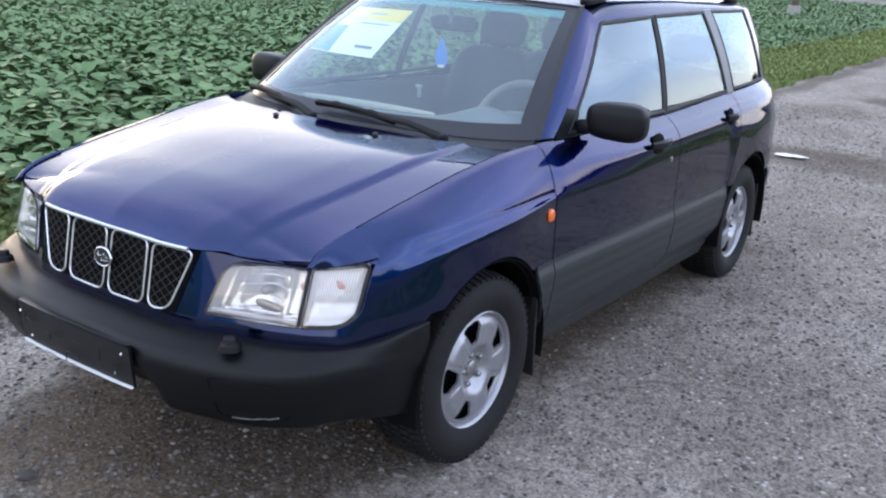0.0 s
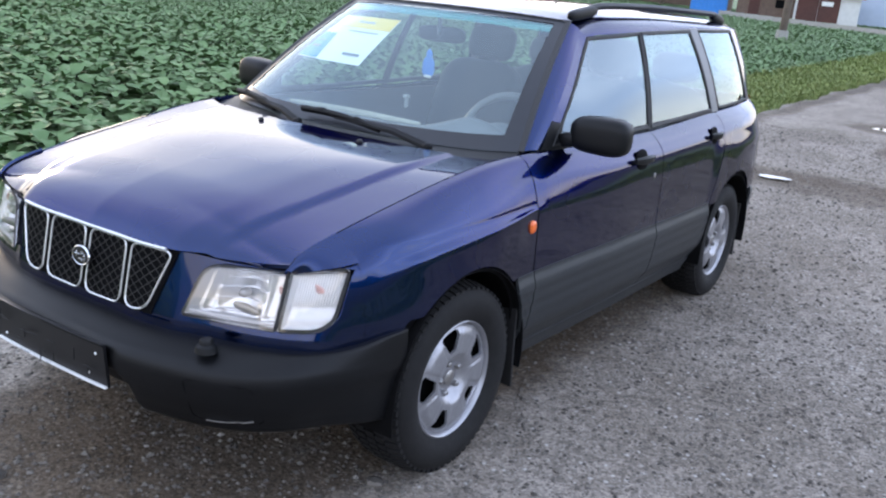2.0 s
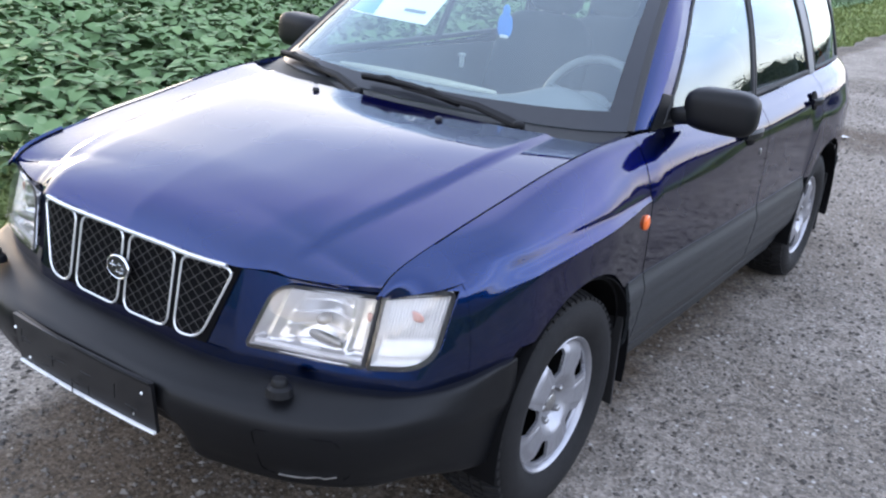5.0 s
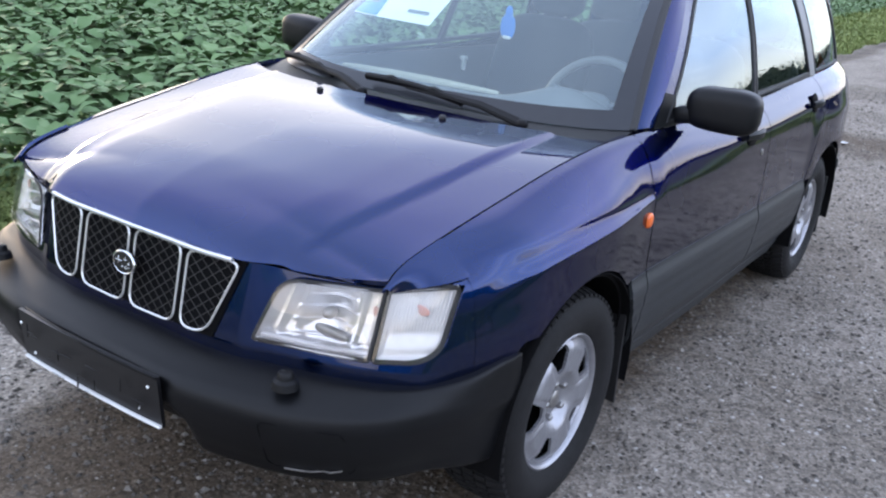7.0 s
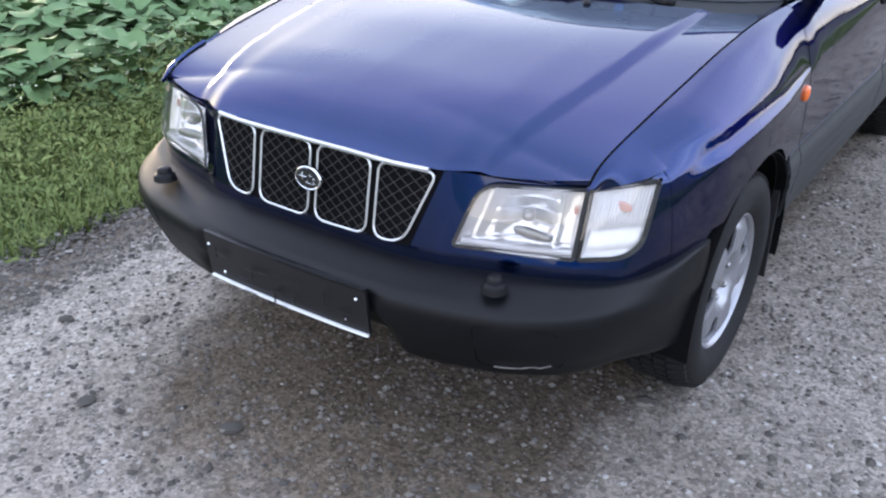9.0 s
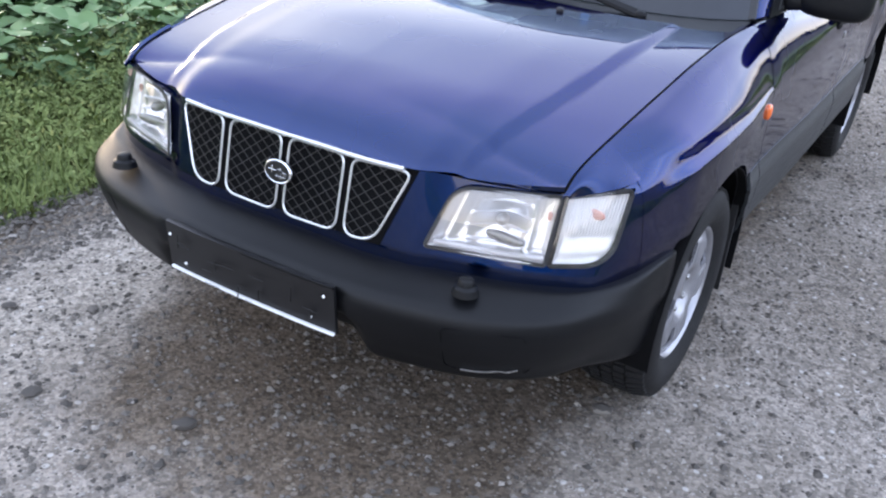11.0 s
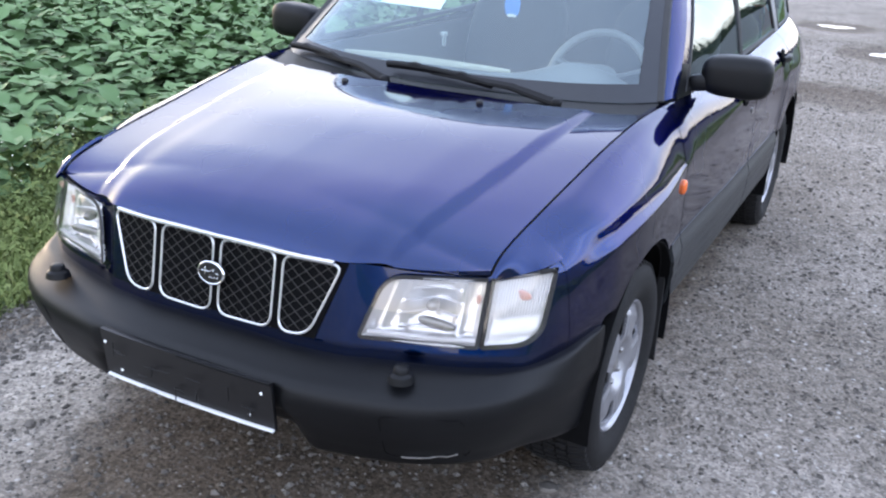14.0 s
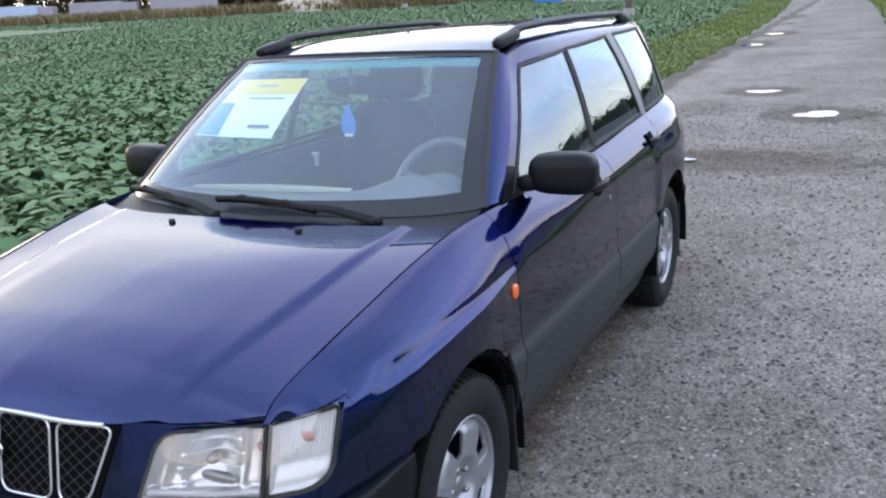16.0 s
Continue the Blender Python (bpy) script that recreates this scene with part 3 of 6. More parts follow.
for x, y, r in ((-0.014, 0.004, 0.011), (0.010, 0.009, 0.006), (0.022, 0.002, 0.006), (0.002, -0.009, 0.006), (0.014, -0.010, 0.006), (0.024, -0.008, 0.005)):
    star = join(blob((2.6 * r, 0.28 * r, 0.004), 0.9, 10, 6, EM @ pose(x, y, 0.005)), blob((0.32 * r, 2.0 * r, 0.004), 0.9, 10, 6, EM @ pose(x, y, 0.005)))
    part("badge_mark", star, CHROME, emblem)


# head lamps
def quad(c, u, v):
    """Bilinear place in corners (low inner, low outer, top outer, top inner)."""
    a, b = Vector(c[0]).lerp(Vector(c[1]), u), Vector(c[3]).lerp(Vector(c[2]), u)
    return a.lerp(b, v)


def lamp(s):
    sgn = lambda vf: vf if s > 0 else mirrored(vf)
    cover = lambda c, o, n, out: sheet(lambda u, v: on_face(quad(c, u, v), out + 0.006 * math.sin(math.pi * u) * math.sin(math.pi * v)), n, n, 0.003, keep=lambda u, v: inside(o, *quad(c, u, v), 0.0))

    def bowl(u, v):
        p = quad(HEAD, u, v)
        d = math.hypot((u - 0.50) * 1.9, (v - 0.50) * 1.05)
        depth = 0.052 * math.exp(-(d / 0.45) ** 2) + 0.010 + 0.0050 * abs(math.sin(u * 24)) * smooth(0.42, 0.6, d) * (1 - smooth(0.75, 0.85, u))
        depth += 0.030 * (math.floor(v * 5) / 5 - v) * (1 - smooth(0.40, 0.6, d)) + 0.012 * smooth(0.80, 0.84, u) + 0.010 * (1 - smooth(0.14, 0.17, v))
        e = min(u, 1 - u, v, 1 - v)
        return on_face(p, 0.004 - depth * smooth(0, 0.10, e))
    head = part("head_lamp", sgn(sheet(bowl, 90, 60, 0.003, keep=lambda u, v: inside(HEAD_R, *quad(HEAD, u, v), 0.0))), REFLECT, car, "clear glass head lamp with a silver reflector")
    part("lens", sgn(cover(HEAD, HEAD_R, 60, 0.012)), LENS, head)
    c = on_face(quad(HEAD, 0.5, 0.52), -0.03)
    part("bulb_shield", sgn(blob((0.026, 0.04, 0.026), 0.9, 16, 10, Matrix.Translation(c))), STEEL, head)
    low = on_face(quad(HEAD, 0.56, 0.24), -0.030)
    part("bulb_hood", sgn(blob((0.105, 0.022, 0.026), 0.9, 20, 10, Matrix.Translation(low))), STEEL, head, "grey metal bulb hood")
    part("lower_strip", sgn(sweep([on_face(quad(HEAD, lerp(0.05, 0.97, i / 10), 0.10), 0.002) for i in range(11)], block(0.006, 0.012), up=(0, -1, 0))), LAMPWHITE, head)
    part("side_marker", sgn(blob((0.010, 0.006, 0.022), 0.6, 14, 8, Matrix.Translation(on_face(quad(HEAD, 0.91, 0.66), -0.018)))), AMBERDIM, head, "orange side marker")
    part("lamp_seal", sgn(face_ring(HEAD_R, 0.0016, 0.010, 0.006)), RUBBER, head)

    def ribs(u, v):
        return on_face(quad(TURN, u, v), 0.002 - 0.014 * smooth(0, 0.08, min(u, 1 - u, v, 1 - v)) + 0.0012 * math.sin(u * 130) * smooth(0.35, 0.55, v) + 0.003 * math.sin(v * 12) * (1 - smooth(0.35, 0.55, v)))
    turn = part("turn_signal", sgn(sheet(ribs, 160, 30, 0.003, keep=lambda u, v: inside(TURN_R, *quad(TURN, u, v), 0.0))), LAMPWHITE, car, "clear ribbed turn signal")
    part("lens", sgn(cover(TURN, TURN_R, 48, 0.012)), LENS, turn)
    part("bulb", sgn(blob((0.056, 0.008, 0.024), 0.9, 20, 12, Matrix.Translation(on_face(quad(TURN, 0.46, 0.70), -0.0150)))), AMBERDIM, turn, "pale orange bulb")
    part("lamp_seal", sgn(face_ring(TURN_R, 0.0022, 0.012, 0.005)), RUBBER, turn)


lamp(1)
lamp(-1)
both("wing_tip", sheet(wing_tip, 32, 16, 0.008), PAINT)


def wing_corner(u, v):
    """The wing's front corner beside and below the lamps, from the nose round to the side."""
    q = lerp(0, 3.0, u)
    z = lerp(0.525, 0.762 + 0.036 * smooth(2.1, 2.6, q), v)
    xs = [0.655, 0.70, 0.735] + [side(y, z) - 0.002 * smooth(0.765, 0.775, z) for y in (0.40, 0.43, 0.47)]
    yy = [face(x, max(z, 0.58)) + 0.010 for x in xs[:3]] + [0.402, 0.432, 0.472]
    return (curve(*zip(range(6), xs))(q), curve(*zip(range(6), yy))(q), z)


corners = both("wing_corner", sheet(wing_corner, 170, 90, 0.006, keep=lambda u, v: (lambda p: not inside(TURN_R, p[0], p[2], 0.001))(wing_corner(u, v))), PAINT, soft=60)



def side_normal(y, z, s):
    d = 0.004
    return Vector((s, -(side(y + d, z) - side(y - d, z)) / (2 * d), -(side(y, z + d) - side(y, z - d)) / (2 * d))).normalized()


# the corner's shading runs on into the wing's
for ob, s in zip(corners, (1, -1)):
    me = ob.data
    nn = []
    for v in me.vertices:
        own = v.normal.copy()
        w = smooth(0.30, 0.40, v.co.y) if own.x * s > 0 else 0.0
        nn.append(own.lerp(side_normal(max(0.40, v.co.y), v.co.z, s).normalized(), w).normalized())
    me.normals_split_custom_set_from_vertices(nn)

# front bumper: one section carried round the front
bump_y = curve((0.0, -0.045), (0.20, -0.043), (0.30, -0.034), (0.42, -0.008), (0.55, 0.035), (0.66, 0.100), (0.74, 0.180), (0.79, 0.280), (0.825, 0.385), (0.842, 0.50))


def bumper_path(s, yend=0.512):
    """Plan of the bumper's face, s from 0 (middle) to 1 (wheel arch)."""
    if s < 0.72:
        x = 0.78 * (s / 0.72)
        return x, bump_y(x)
    y = lerp(bump_y(0.78), yend, (s - 0.72) / 0.28)
    lo, hi = 0.78, 0.843
    for _ in range(24):
        m = (lo + hi) / 2
        lo, hi = (m, hi) if bump_y(m) < y else (lo, m)
    return lo, y


ledge = curve((0, 0.105), (0.35, 0.115), (0.45, 0.118), (0.57, 0.112), (0.70, 0.074), (0.78, 0.036), (0.842, 0.006))


def bumper_point(u, v):
    """From the turned-in lower lip (v = 0) up the face and over the ledge to the body (v = 1)."""
    s = 2 * u - 1
    ye = lerp(0.520, 0.543, smooth(0.05, 0.80, v))
    x, y = bumper_path(abs(s), ye)
    x2, y2 = bumper_path(min(1, abs(s) + 0.02), ye)
    x1, y1 = bumper_path(max(0, abs(s) - 0.02), ye)
    n = Vector((y2 - y1, -(x2 - x1))).normalized()
    end = smooth(0.72, 1.0, abs(s))
    low = 0.378 - 0.060 * smooth(0.27, 0.34, x) - 0.015 * end
    top = 0.548 + 0.004 * smooth(0.30, 0.66, x) + 0.028 * end
    T = ledge(x)
    lip = lerp(1.0, 0.35, end)
    inset = curve((0, 0.125 * lip), (0.06, 0.070 * lip), (0.20, 0.038 * lip), (0.40, 0.008), (0.55, 0.0), (0.64, 0.05 * T), (0.70, 0.16 * T), (0.78, 0.36 * T), (0.92, T), (1, T + 0.030))
    height = curve((0, low + 0.012), (0.06, low), (0.20, low + 0.045), (0.40, 0.440), (0.55, 0.482), (0.64, 0.505), (0.70, 0.516), (0.78, max(0.524, top - 0.024)), (0.92, top), (1, top + 0.001))
    d = inset(v)
    # sunk middle that takes the plate
    d += 0.008 * (1 - smooth(0.270, 0.290, x)) * smooth(0.10, 0.20, v) * (1 - smooth(0.58, 0.64, v))
    return (math.copysign(max(0, x - d * n.x), s) if abs(s) > 1e-6 else 0.0, y - d * n.y, height(v))


bumper = part("front_bumper", sheet(bumper_point, 120, 36, 0.008, flip=False), PLASTIC, car, "black grained plastic front bumper", soft=50)


BUMPER_NET = [bumper_point(0.5 + 0.5 * i / 120, j / 40) for i in range(0, 112) for j in range(6, 40)]


def on_bumper(x, z, out=0.0):
    """The place on the bumper's face at that x and height."""
    best = min(BUMPER_NET, key=lambda p: (p[0] - abs(x)) ** 2 + (p[2] - z) ** 2)
    return Vector((x, best[1] - out, z))


for s in (-1, 1):
    c = Vector((0.522, 0.080, 0.558))
    m = Matrix.Translation((s * 0.525, c.y, c.z))
    part("lamp_washer", join(lathe([(0.0, 0.026), (0.010, 0.026), (0.015, 0.024), (0.018, 0.019), (0.019, 0.010), (0.027, 0.004), (0.031, -0.012)], 24, m)), PLASTIC, bumper, "black lamp washer nozzle")
    cor = [(0.505, 0.352), (0.672, 0.358), (0.672, 0.478), (0.508, 0.482)]
    pts = [on_bumper(p[0], p[1], 0.001) for p in rounded(cor, 0.018, 3)]
    pts = [Vector((s * p.x, p.y, p.z)) for p in pts]
    part("fog_cover_edge", sweep(pts, ring(0.0010, 6), closed=True, up=(0, -1, 0)), DARK, bumper)
    q = [on_bumper(lerp(0.538, 0.650, i / 6), lerp(0.352, 0.364, i / 6) - 0.003 * math.sin(math.pi * i / 6), 0.004) for i in range(7)]
    part("cover_lip", sweep([Vector((s * p.x, p.y, p.z)) for p in q], ring(0.0022, 6), up=(0, -1, 0)), STEEL, bumper, "worn bright edge")

# blank plate in its holder, with a bright lower strip
plate_y = lambda x: bump_y(abs(x)) - 0.016
holder = part("plate_holder", sheet(lambda u, v: (lerp(-0.252, 0.266, u), -0.058 + 0.012 * (2 * u - 1) ** 2 + 0.014 * (0.5 - v), lerp(0.386, 0.517, v)), 16, 4, 0.010), PLATEBLACK, bumper, "empty black number plate holder")
part("rim", sweep([(lerp(-0.250, 0.264, i / 14), -0.064 + 0.012 * (2 * i / 14 - 1) ** 2, 0.515) for i in range(15)], block(0.008, 0.007), up=(0, -1, 0)), PLASTIC, holder)
part("strip", sweep([(lerp(-0.245, 0.264, i / 14), -0.052 + 0.012 * (2 * i / 14 - 1) ** 2, 0.388) for i in range(15)], block(0.006, 0.014), up=(0, -1, 0)), PAPER, holder, "white dealer strip with worn print")
for xs, w in ((-0.10, 0.05), (0.06, 0.11), (0.17, 0.02), (0.21, 0.02)):
    part("print_bar", sweep([(xs - w / 2, -0.0562 + 0.012 * ((xs - w / 2) / 0.26) ** 2, 0.388), (xs + w / 2, -0.0562 + 0.012 * ((xs + w / 2) / 0.26) ** 2, 0.388)], block(0.002, 0.006), up=(0, -1, 0)), GREYPRINT, holder)
for xs, zs in ((-0.228, 0.490), (0.245, 0.490), (-0.185, 0.420), (0.205, 0.420)):
    part("screw", blob((0.008, 0.005, 0.008), 0.9, 10, 6, pose(xs, -0.066 + 0.012 * (xs / 0.262) ** 2 + 0.014 * (0.438 - zs) / 0.13, zs)), PAPER, holder)
for k in range(14):
    xs, zs = random.uniform(-0.22, 0.22), random.uniform(0.40, 0.48)
    w, h = random.choice(((0.030, 0.004), (0.004, 0.030), (0.045, 0.003), (0.003, 0.04)))
    part("pressed_mark", blob((w, 0.003, h), 0.5, 10, 6, pose(xs, -0.0675 + 0.012 * (xs / 0.262) ** 2 + 0.014 * (0.438 - zs) / 0.13, zs)), PLATEBLACK, holder)


# wheels
def wheel(x, c, s):
    """A five-spoke wheel with its tyre; s = 1 on the left side."""
    m = pose(x, c[0], c[1], 0, 90 * s, 0) @ pose(0, 0, 0, 0, 0, 14)   # z axis outwards
    step = 2 * math.pi / 5

    def disc(u, v):
        a, r = 2 * math.pi * u, lerp(0.026, 0.184, v)
        z = -0.036 + 0.030 * smooth(0.045, 0.095, r) - 0.012 * smooth(0.150, 0.180, r)
        k = abs(((a / step) % 1) - 0.5) * 2          # 1 in the middle of a spoke, 0 at a window
        z += 0.004 * smooth(0.52, 0.66, k) * smooth(0.07, 0.11, r)
        return m @ Vector((r * math.cos(a), r * math.sin(a), z))

    def solid(u, v):
        a, r = 2 * math.pi * u, lerp(0.026, 0.184, v)
        k = abs(((a / step) % 1) - 0.5) * 2
        e = (r - 0.138) / 0.034
        w = 0.46 * (0.78 + 0.22 * e) * max(0.0, 1 - abs(e) ** 6) ** 0.3
        return k > w or abs(e) > 1
    body = part("wheel", sheet(disc, 240, 60, 0.008, keep=solid), SILVER, car, "silver five-spoke wheel with black tyre")
    part("rim", lathe([(0.182, -0.024), (0.184, -0.016), (0.186, -0.008), (0.190, 0.001), (0.195, 0.005), (0.199, 0.002), (0.200, -0.010), (0.190, -0.03), (0.182, -0.12)], 72, m), SILVER, body)
    # added near-black disc paints the shade behind the wheel's windows
    part("drum", lathe([(0.0, -0.046), (0.170, -0.046), (0.180, -0.038), (0.1825, -0.026)], 40, m), DARK, body)
    part("hub_cap", lathe([(0.0, -0.014), (0.020, -0.014), (0.026, -0.018), (0.028, -0.035)], 24, m), STEEL, body, "dull metal hub cap")
    nut = [(0.0, 0.014), (0.007, 0.013), (0.0105, 0.009), (0.0115, -0.016)]
    for i in range(5):
        a = step * (i + 0.5)
        part("wheel_nut", lathe(nut, 6, m @ Matrix.Translation((0.052 * math.cos(a), 0.052 * math.sin(a), -0.022))), STEEL, body)
    R = R_TYRE
    prof = [(0.192, -0.02), (0.199, 0.004), (0.222, 0.019), (0.255, 0.026), (0.285, 0.020), (0.304, 0.006), (0.312, -0.012), (R - 0.008, -0.024), (R - 0.006, -0.10), (R - 0.008, -0.165), (0.30, -0.20), (0.25, -0.215), (0.196, -0.19)]
    tyre = part("tyre", lathe(prof, 96, m), TYRE, body, "black winter tyre")
    bl = []
    for i in range(64):
        for row, (z0, z1) in enumerate(((0.008, -0.036), (-0.042, -0.072), (-0.078, -0.110), (-0.116, -0.146), (-0.152, -0.194))):
            a0 = 2 * math.pi * (i + 0.5 * (row % 2)) / 64
            a1 = a0 + 2 * math.pi / 64 * 0.60
            q = []
            for r in (R - 0.014, R + 0.004):
                for a, z in ((a0, z0), (a1, z0), (a1, z1), (a0, z1)):
                    rr = r - (0.012 if row in (0, 4) and z in (0.008, -0.194) else 0)
                    q.append(m @ Vector((rr * math.cos(a + 0.02 * (row - 2)), rr * math.sin(a + 0.02 * (row - 2)), z)))
            bl.append((q, [(0, 1, 2, 3), (4, 7, 6, 5), (0, 4, 5, 1), (1, 5, 6, 2), (2, 6, 7, 3), (3, 7, 4, 0)]))
    tagged(part("tread", join(*bl), TYRE, tyre), kind="stuff")


for c in (WHEEL_F, WHEEL_R):
    wheel(0.812, c, 1)
    wheel(-0.812, c, -1)


# mud flaps
def flap(y, ztop, zlow):
    f = lambda u, v: (lerp(0.64, 0.832, u), y + 0.012 * v * v + 0.006 * math.sin(u * 3) - 0.012 * (1 - v), lerp(ztop, zlow, v))
    return sheet(f, 8, 12, 0.008)


both("mud_flap", flap(1.200, 0.52, 0.175), RUBBER, "black rubber mud flap")
both("mud_flap", flap(3.70, 0.50, 0.19), RUBBER, "black rubber mud flap")

# side repeaters, handles, locks
for s in (-1, 1):
    x = side(1.215, 0.772)
    part("side_repeater", blob((0.024, 0.036, 0.046), 0.75, 18, 12, pose(s * (x + 0.001), 1.208, 0.772)), AMBER, car, "orange side repeater")
    for y, z, w in ((2.10, 0.912, 0.19), (2.99, 0.945, 0.15)):
        x = side(y, z)
        cup = part("door_handle", blob((0.014, w * 0.62, 0.085), 0.8, 24, 12, pose(s * (x - 0.001), y, z + 0.004, 0, s * -14, 0)), DARK, car, "black door handle in its cup")
        part("grip", sweep([(s * (x + 0.012 + 0.014 * math.sin(math.pi * i / 10)), y - w / 2 + w * i / 10, z + 0.006) for i in range(11)], block(0.020, 0.032, 0.7), scale=lambda q: 0.75 + 0.35 * math.sin(math.pi * q)), PLASTIC, cup)
    part("lock", blob((0.008, 0.020, 0.026), 0.9, 14, 8, pose(s * (side(2.235, 0.834) + 0.001), 2.235, 0.834)), STEEL, car, "round metal door lock")


# ---- cabin: glass, pillars, roof ----
cowl = part("cowl", sheet(lambda u, v: (lambda s: (lerp(0.705 * s, 0.712 * s, v), lerp(hood_rear(abs(0.705 * s)) - 0.02, ws_low_y(abs(0.71 * s)) + 0.01, v), lerp(0.962, ws_low_z(abs(0.71 * s)) + 0.002, v)))(2 * u - 1), 40, 6, 0.006), PLASTIC, car, "black plastic cowl below the windscreen")
screen = part("windscreen", sheet(lambda u, v: shield(u, v), 30, 20, 0.0), GLASS, car, "windscreen with a green sun band at the top")
FRIT = mat("windscreen_border", (0.024, 0.026, 0.031), 0.30, var=0.1, spec=0.4)
BAND = glass("green_sun_band", (0.34, 0.70, 0.66), 0.06, film_mix=0.34, film=(0.06, 0.50, 0.48))
part("lower_border", sheet(lambda u, v: shield(u, lerp(0.0, 0.105 - 0.03 * math.sin(math.pi * u), v), -0.003), 30, 3, 0.0), FRIT, screen)
part("upper_border", sheet(lambda u, v: shield(u, lerp(0.965, 1.0, v), -0.0026), 30, 2, 0.0), FRIT, screen)
for s in (0, 1):
    part("side_border", sheet(lambda u, v, s=s: shield(lerp(0.0, 0.040, u) if s == 0 else lerp(0.960, 1.0, u), v, -0.0022), 2, 16, 0.0), FRIT, screen)
part("sun_band", sheet(lambda u, v: shield(lerp(0.04, 0.96, u), lerp(0.90, 0.965, v), 0.006), 24, 3, 0.0), BAND, screen)
for s in (0.0, 1.0):
    part("screen_seal", sweep([shield(s, i / 16, -0.003) for i in range(17)], block(0.026, 0.010, 0.8), up=(0, -0.6, 0.8)), RUBBER, screen)
part("screen_seal", sweep([shield(i / 24, 1.0, -0.001) for i in range(25)], block(0.010, 0.016, 0.8), up=(0, -0.6, 0.8)), RUBBER, screen)

roof = part("roof", sheet(lambda u, v: roof_point(u, v), 44, 50, 0.012), PAINT, car)

# outline of the side windows, in y and z
win_top = curve((1.86, 1.392), (2.4, 1.420), (3.05, 1.442), (3.72, 1.452))
pillar_y = lambda z: lerp(1.345, 1.862, (z - 0.998) / (1.425 - 0.998))       # windscreen's side edge, seen from the side


def cab_patch(corners, nu, nv, out=0.0, thick=0.006):
    """A patch of the cabin's side; corners in (y, z): low front, low rear, top rear, top front."""
    def pt(u, v):
        p = quad(corners, u, v)
        return (cabin(p.x, p.y) + out, p.x, p.y)
    return sheet(pt, nu, nv, thick)


def belt(y):
    return top_z(y) + 0.004


WINDOWS = {
    "front_window": [(1.46, belt(1.46) + 0.012), (2.318, belt(2.318) + 0.012), (2.372, 1.408), (1.912, 1.380)],
    "rear_window": [(2.345, belt(2.345) + 0.012), (3.115, belt(3.115) + 0.012), (2.985, 1.428), (2.398, 1.410)],
    "quarter_window": [(3.225, belt(3.225) + 0.012), (3.80, belt(3.80) + 0.012), (3.70, 1.438), (3.105, 1.434)],
}
for name, c in WINDOWS.items():
    g = cab_patch(c, 12, 10, 0.0, 0.0)
    for vf, s in ((g, 1), (mirrored(g), -1)):
        w = part(name, vf, SIDEGLASS, car, "side window reflecting the cloudy sky")
        loop = [quad(c, *q) for q in [(i / 10, 0) for i in range(10)] + [(1, i / 8) for i in range(8)] + [(1 - i / 10, 1) for i in range(10)] + [(0, 1 - i / 8) for i in range(8)]]
        part("window_seal", sweep([(s * (cabin(p.x, p.y) + 0.001), p.x, p.y) for p in loop], block(0.016, 0.012, 0.6), closed=True, up=(1, 0, 0.3)), RUBBER, w)
# body-coloured frame pieces round the windows
PILLARGREY = mat("pale_pillar_trim", (0.17, 0.175, 0.18), 0.45, var=0.1)
FRAMES = [
    ("door_frame", [(1.36, 1.005), (1.455, 1.012), (1.905, 1.382), (1.872, 1.412)], PAINT, 4, 16),
    ("b_pillar", [(2.316, belt(2.32)), (2.348, belt(2.34)), (2.402, 1.412), (2.368, 1.41)], RUBBER, 3, 12),
    ("c_pillar", [(3.128, belt(3.13) - 0.002), (3.212, belt(3.21) - 0.002), (3.095, 1.446), (2.998, 1.440)], PILLARGREY, 4, 12),
    ("d_pillar", [(3.81, belt(3.81)), (4.33, belt(4.30)), (4.20, 1.455), (3.71, 1.446)], PAINT, 8, 12),
    ("belt_moulding", [(1.44, top_z(1.44) - 0.004), (3.13, top_z(3.13) - 0.004), (3.12, top_z(3.12) + 0.016), (1.46, top_z(1.46) + 0.016)], RUBBER, 40, 2),
    ("mirror_base", [(1.37, 1.000), (1.50, 1.004), (1.555, 1.085), (1.475, 1.098)], PLASTIC, 4, 4),
]
for name, c, m, nu, nv in FRAMES:
    both(name, cab_patch(c, nu, nv, 0.0055 if name in ("mirror_base", "c_pillar") else 0.002, 0.012), m)


def rail_side(u, v):
    y = lerp(1.855, 4.17, u)
    z0 = win_top(min(3.7, max(1.86, y))) - 0.004 if y < 3.75 else 1.44
    z0 = lerp(1.384, z0, smooth(1.86, 1.95, y))
    z1 = roof_point(0.999, max(0.0, (y - 1.84) / 2.35))[2] - 0.003
    return (lerp(cabin(y, z0) + 0.002, roof_w(max(1.84, y)) + 0.001, v ** 1.2) + 0.008 * math.sin(math.pi * v), y, lerp(z0, z1, v))


both("roof_side", sheet(rail_side, 40, 6, 0.010), PAINT)
# A pillars along the windscreen
both("a_pillar", sheet(lambda u, v: Vector(shield(1.0, v, -0.002)).lerp(Vector((cabin(lerp(1.36, 1.873, v), lerp(1.005, 1.412, v)) + 0.003, lerp(1.36, 1.873, v), lerp(1.005, 1.412, v))), u) + Vector((0.004, -0.002, 0.004)) * math.sin(math.pi * u), 5, 24, 0.010), PAINT)
both("scuttle_corner", sheet(lambda u, v: (lerp(0.700, top_x(lerp(1.13, 1.37, v)) + 0.001, u), lerp(1.13, 1.37, v), lerp(0.982, 0.990, v) + 0.004 * (1 - u)), 4, 8, 0.010), PAINT)

